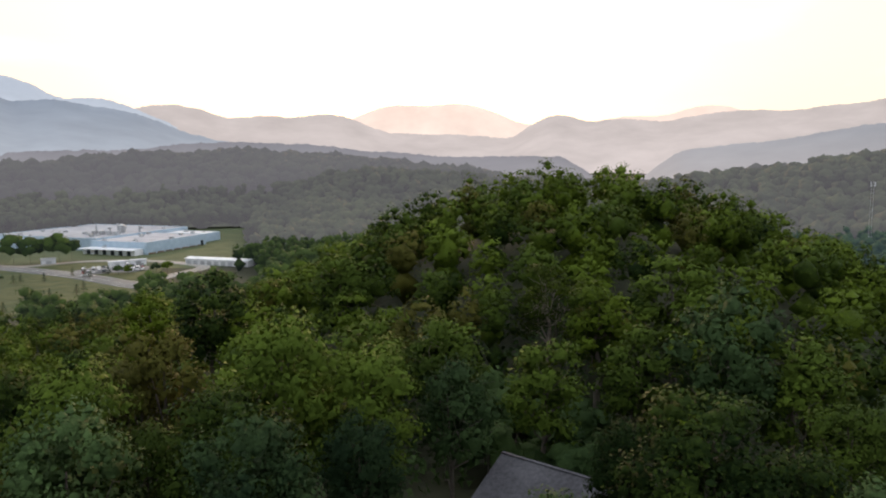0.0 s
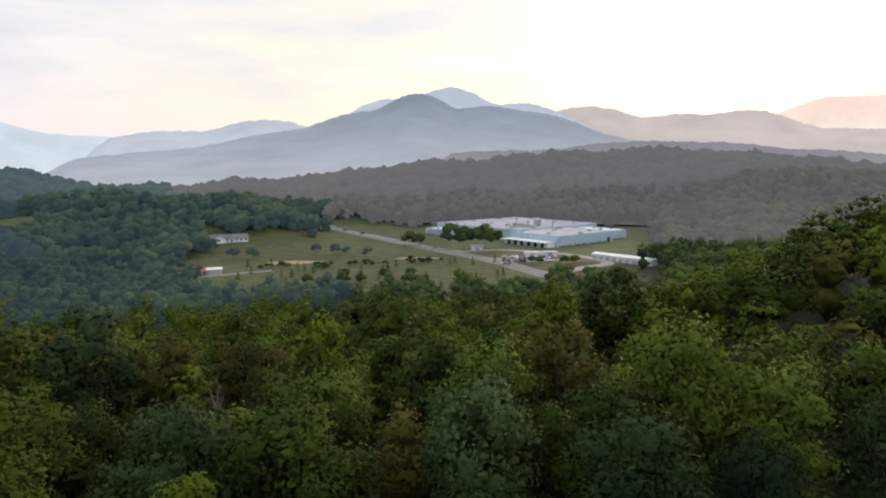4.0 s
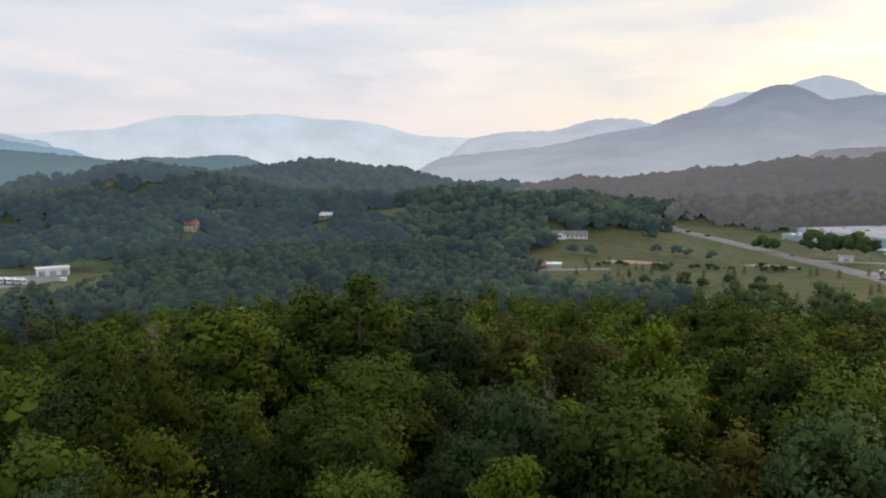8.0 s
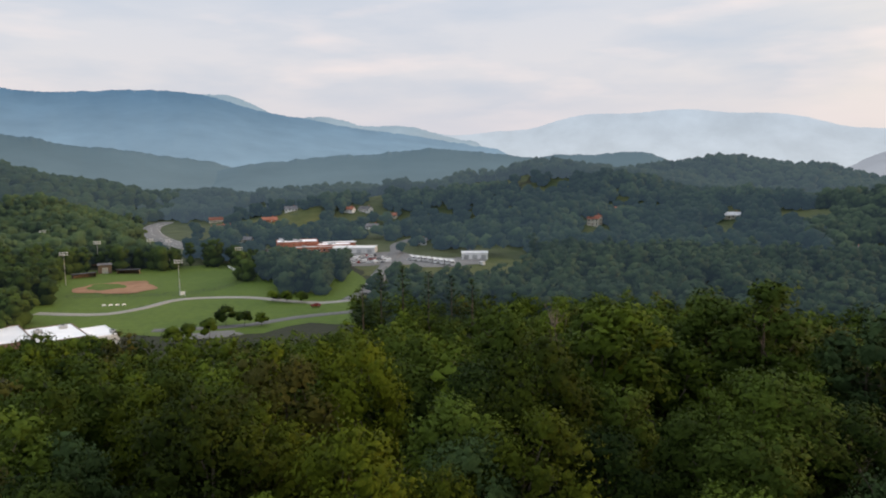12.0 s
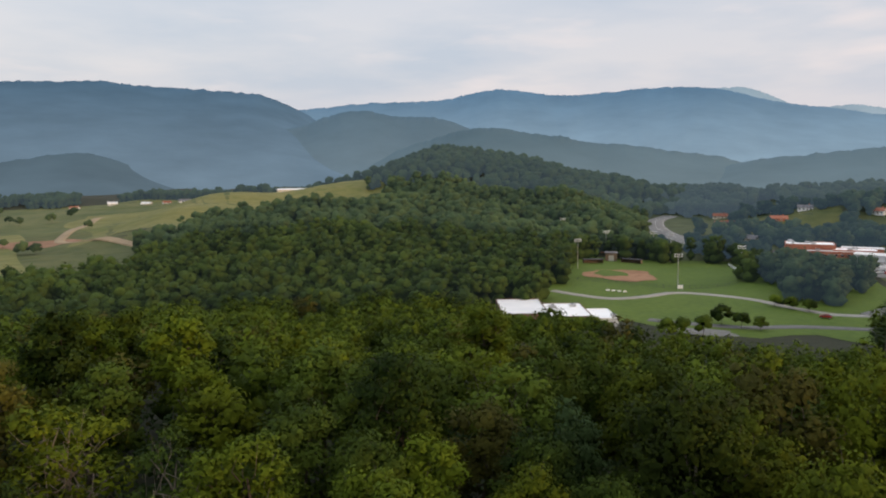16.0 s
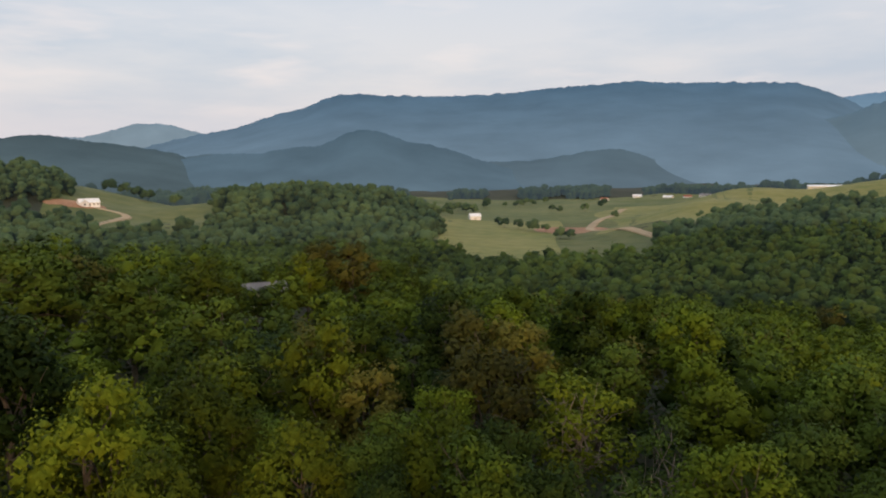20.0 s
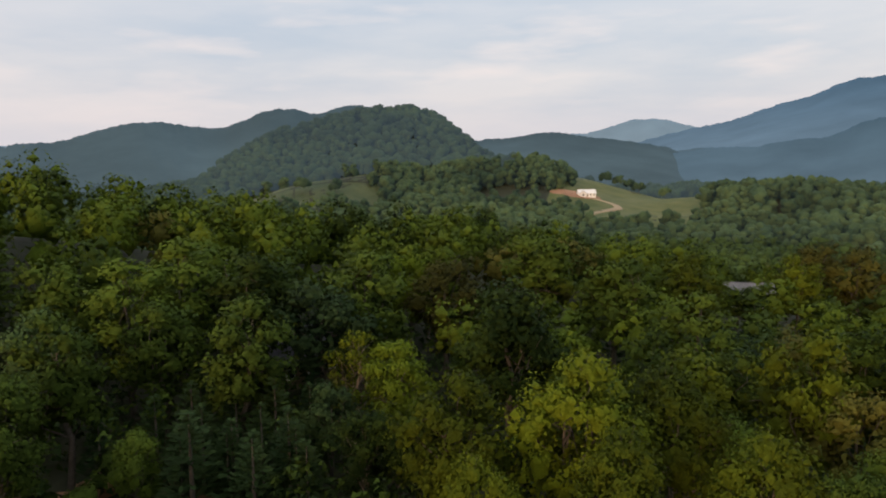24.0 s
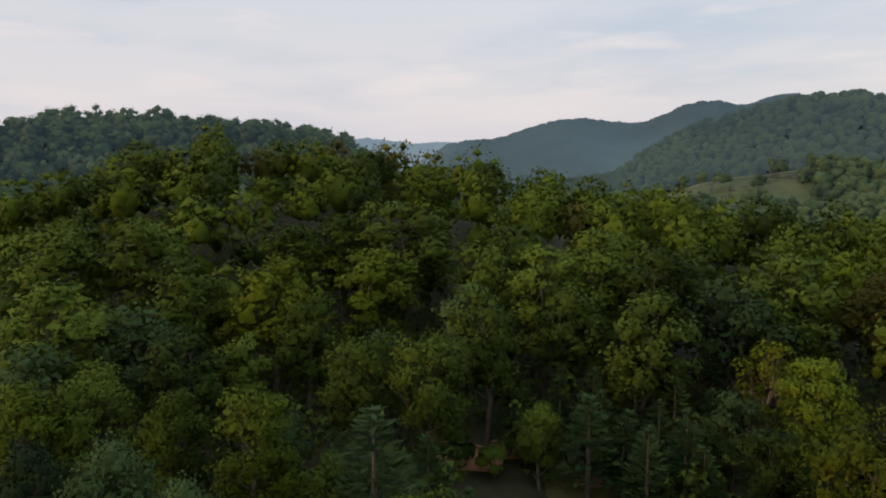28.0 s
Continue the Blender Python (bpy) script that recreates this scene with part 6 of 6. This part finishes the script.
def fence(name, points, tall, label, gap=3.0, dark=True):
    """A chain-link fence: posts and rails."""
    line = smooth_line([at(a, r) for a, r in points], gap)
    root = tagged(new(name), label, "fence")
    mat = SHINGLE_DARK if dark else WHITE
    me = None
    for k, p in enumerate(line):
        if me is None:
            ob = part("post", rod(0.07, tall, 0, 0, 0, 6), mat, root)
            me = ob.data
        else:
            ob = new("post", me)
            ob.parent = root
        ob.location = (p.x, p.y, land(p.x, p.y))
    pts = [(p.x, p.y, land(p.x, p.y)) for p in line]
    for h in (0.15, tall * 0.5, tall - 0.05):
        v, f = tube([(x, y, z + h) for x, y, z in pts], [0.05] * len(pts), 4)
        build("rail", v, f, mat, root)
    return root


fence("outfield_fence", [(119.6, 372), (116, 368), (112, 362), (109, 372), (107.2, 395), (106.8, 425), (109, 452)], 1.8, "dark outfield fence of the ball field")
for k in range(13):
    sign = stand("banner", 106.75 + 0.12 * k, 398 + 4.4 * k, -60, "white banner hung on the outfield fence", "banner", "outfield banners")
    part("sheet", box(3.0, 0.06, 1.2, 0, -0.1, 0.5), WHITE, sign)
    part("post", rod(0.05, 1.8, -1.5, 0, 0, 6), STEEL, sign)
    part("post", rod(0.05, 1.8, 1.5, 0, 0, 6), STEEL, sign)
for a, r, s in ((105.0, 330, 3.3), (103.9, 327, 3.4), (102.7, 325, 3.3), (107.2, 402, 4.0)):
    bush(a, r, s, WOODS, "round_shrub", "rounded dark shrub beside the park path", "shrubs by the park path")
for a, r, s in ((108.6, 283, 4.6), (107.2, 280, 3.6), (105.9, 279, 3.0), (109.9, 262, 4.2), (111.5, 258, 4.0), (112.6, 256, 3.8)):
    bush(a, r, s, WOODS, "young_tree", "young rounded tree at the park's edge", "young park trees", 1.15, "tree")
for k in range(9):
    bush(117.4 + 0.95 * k, 247 + 2.2 * (k % 3), 4.0 + 0.4 * (k % 2), WOODS, "young_tree", "young rounded tree at the park's edge", "young park trees", 1.1, "tree")
score = stand("scoreboard", 111.7, 357, 20, "small white board on posts beside the path", "scoreboard")
part("board", box(2.6, 0.25, 1.8, 0, 0, 1.0, 0.03), WHITE, score)
for s in (-1, 1):
    part("post", rod(0.08, 1.2, s * 0.9, 0, 0, 8), STEEL, score)
for k in range(4):
    t_ = stand("bench", 117.2 - 0.45 * k, 345 - k * 0.6, 10 * k, "pale park bench by the path", "bench", "benches by the path")
    part("seat", box(1.8, 0.5, 0.08, 0, 0, 0.45), WHITE, t_)
    part("backrest", box(1.8, 0.08, 0.45, 0, 0.25, 0.55), WHITE, t_)
    for s in (-0.7, 0.7):
        part("leg", box(0.08, 0.45, 0.45, s, 0, 0), STEEL, t_)
park(2, 104.6, 336, 60, "cars in the park", 0.3)
park(3, 101.6, 313, 80, "cars in the park", 0.3)


def gymnasium():
    root = stand("gymnasium", 123.0, 268, 8, "gymnasium with broad white roofs and brown brick walls", "gymnasium", sink=3.4)
    flat_block(root, "hall", 18, 30, 8.4, -4, 10, BROWN_BRICK, MEMBRANE, 0.35, 0)
    flat_block(root, "wing", 16, 26, 7.6, 13, 6, BROWN_BRICK, MEMBRANE, 0.35, 2, 21)
    low = flat_block(root, "low_wing", 10, 18, 6.4, 26, 4, WHITE, MEMBRANE, 0.3, 1, 22)
    part("door", box(2.0, 0.12, 2.2, 26, -5.06, 0.3), GLASS, low)


gymnasium()

# southern valley
shed(168.3, 775, 15, "small white barn at the edge of a hay meadow", 12, 8, 4.2, WHITE, METAL_ROOF, 3.0, "barn", 1)
house(197.5, 680, 14, "new white house on raw red clay", 16, 9, 3.2, 3.0, WHITE, WHITE, gable=True, chimney=False)
house(190.1, 548, -20, "small white cottage below the wood", 9, 7, 2.8, 2.4, WHITE, SHINGLE_GREY)
house(185.5, 184, 8, "cream house with a grey gabled roof among trees", 11.5, 8, 2.8, 2.6, CREAM, SHINGLE_GREY, gable=True, chimney=False, storeys=1, sink=1.4)
house(221.2, 103, 35, "dark house half hidden in the wood", 11, 8, 3.2, 3.4, TIMBER, SHINGLE_DARK, chimney=False)
house(-10.9, 66, -28, "house with a dark shingle roof below the trees", 16, 10, 3.0, 2.6, TIMBER, SHINGLE_DARK, chimney=False)
S_RNG = random.Random(8)
for a, r in ((150.5, 1120), (151.8, 1180), (153.2, 1150), (155.5, 1200), (158.0, 1160), (148.7, 1100), (176.0, 1010), (173.5, 1040), (189.5, 1080), (187.0, 1150), (199.5, 960), (180.2, 980)):
    house(a, r, S_RNG.uniform(-40, 40), "small far farmhouse in the valley", S_RNG.uniform(11, 16), 8, 3.0, 2.4, S_RNG.choice([WHITE, CREAM]), S_RNG.choice([SHINGLE_GREY, METAL_ROOF, SHINGLE_RED]), chimney=False)
shed(142.5, 860, 8, "long pale poultry shed on the hay hill", 34, 9, 3.4, CREAM, METAL_ROOF, 1.4, "poultry_shed", 3)

for a, r, q in ((234.8, 74, 3.2), (233.6, 72, 2.4), (237.4, 71, 2.2), (240.8, 73, 2.6)):
    bush(a, r, q, LEAF, "bush", "leafy dark bush at the edge of the small lawn", "bushes by the lawn")

# low dark bushes, added to stand for deep shade behind the house below the trees
B_RNG = random.Random(23)
for k in range(26):
    bush(B_RNG.uniform(346.5, 357), B_RNG.uniform(73, 100), B_RNG.uniform(2.6, 4.4), NEEDLES, "bush", "low dark bush added to darken the gap behind the house", "bushes behind the house")

# radio mast to the north-east
mast = stand("radio_mast", -31.2, 420, 0, "slender grey steel radio mast", "radio mast")
for k in range(3):
    t_ = radians(120 * k)
    part("leg", rod(0.11, 46, math.cos(t_) * 0.7, math.sin(t_) * 0.7, 0, 6, 0.08), STEEL, mast)
for k in range(22):
    part("brace", box(1.3, 0.07, 0.07, 0, 0, 1.5 + 2.0 * k), STEEL, mast)
for k in range(3):
    part("antenna", box(0.35, 0.2, 2.2, math.cos(radians(120 * k)) * 1.2, math.sin(radians(120 * k)) * 1.2, 43.2), WHITE, mast)

# groves and hedge trees in the southern valley
G_RNG = random.Random(31)
for k in range(34):
    a, r = G_RNG.choice([(171.5, 800), (169.5, 900), (166.0, 1000), (174.0, 860), (163.0, 1080), (160.5, 900)])
    bush(a + G_RNG.uniform(-1.6, 1.6), r + G_RNG.uniform(-25, 25), G_RNG.uniform(4.0, 7.5), SOUTH_WOODS, "field_tree", "dark rounded tree standing in open ground", "field trees", 1.25, "tree")

# shrubs along the ditches of the meadow
H_RNG = random.Random(19)
for k in range(40):
    a, r, wide = H_RNG.choice([(34.6, 452, 1.0), (37.6, 440, 1.3), (39.0, 446, 1.0), (42.5, 436, 0.8), (46.5, 442, 1.0)])
    bush(a + H_RNG.gauss(0, wide), r + H_RNG.gauss(0, 5), H_RNG.uniform(0.9, 2.3), WOODS_FAR, "shrub", "dark shrub in the rough meadow", "shrubs in the meadow")
for k in range(14):
    bush(H_RNG.uniform(30, 50), H_RNG.uniform(345, 400), H_RNG.uniform(2.2, 4.2), WOODS_FAR, "shrub", "dark shrub in the rough meadow", "shrubs in the meadow")

# scattered field trees, hedges and young pines
F_RNG = random.Random(77)
for k in range(46):
    a, r = F_RNG.uniform(25, 50), F_RNG.uniform(335, 450)
    c = plant("pine", a, r, land(*at(a, r)) + F_RNG.uniform(2.2, 4.6), 1.4)
    tagged(c, "young pine standing in the meadow", "tree", "young pines in the meadow")
for a, r, s in ((31.6, 520, 8.5), (30.6, 512, 8.0), (29.7, 514, 9.0), (28.8, 510, 8.5), (28.0, 515, 7.0), (35.0, 545, 6.5), (34.2, 540, 6.0), (25.0, 441, 3.0), (24.3, 440, 3.2), (22.4, 442, 3.2), (21.6, 440, 3.6),
                (161.4, 590, 6), (160.6, 586, 5), (163.6, 650, 7), (164.8, 670, 6), (165.9, 690, 6), (162.6, 640, 5), (166.4, 720, 5), (158.0, 930, 9), (157.2, 760, 5),
                (200.6, 740, 7), (193.5, 800, 8), (191.5, 780, 8), (196.0, 830, 9), (195.0, 830, 9), (194.2, 826, 8), (217.5, 690, 9), (220.2, 700, 10), (216.2, 730, 8),
                (41.0, 500, 4.5), (42.5, 505, 4.0), (40.1, 495, 4.0), (38.4, 480, 4.0), (47.5, 480, 5), (49.0, 485, 5), (52.0, 500, 7), (53.5, 505, 7), (55.0, 510, 8), (56.3, 500, 7), (58.0, 520, 8), (50.6, 515, 6),
                (106.5, 452, 7), (107.8, 470, 7), (109.3, 480, 7), (110.8, 485, 7), (94.5, 500, 5), (93.2, 520, 6), (90.5, 505, 7), (89.0, 500, 8), (91.2, 560, 6), (87.5, 490, 8), (86.6, 480, 9),
                (103.5, 590, 7), (105.8, 610, 8), (101.8, 600, 7), (99.6, 590, 8), (98.0, 575, 8), (96.5, 600, 7), (107.0, 620, 8), (109.0, 630, 8), (95.8, 700, 8), (101.2, 660, 7), (104.0, 680, 8)):
    bush(a, r, s, WOODS_WEST if r > 440 and 38 < a < 66 else WEST_WOODS if r > 470 and 45 < a < 119 else SOUTH_WOODS if r > 470 and a > 119 else WOODS_FAR if r > 440 else WOODS, "field_tree", "dark rounded tree standing in open ground", "field trees", 1.5 if 500 < r < 525 and a < 33 else 1.1, "tree")

# the patterns themselves are not part of the place
for ob in [p[0] for p in PATTERNS.values()] + CAR_KINDS + [BUS]:
    for o in (*ob.children_recursive, ob):
        bpy.data.objects.remove(o)
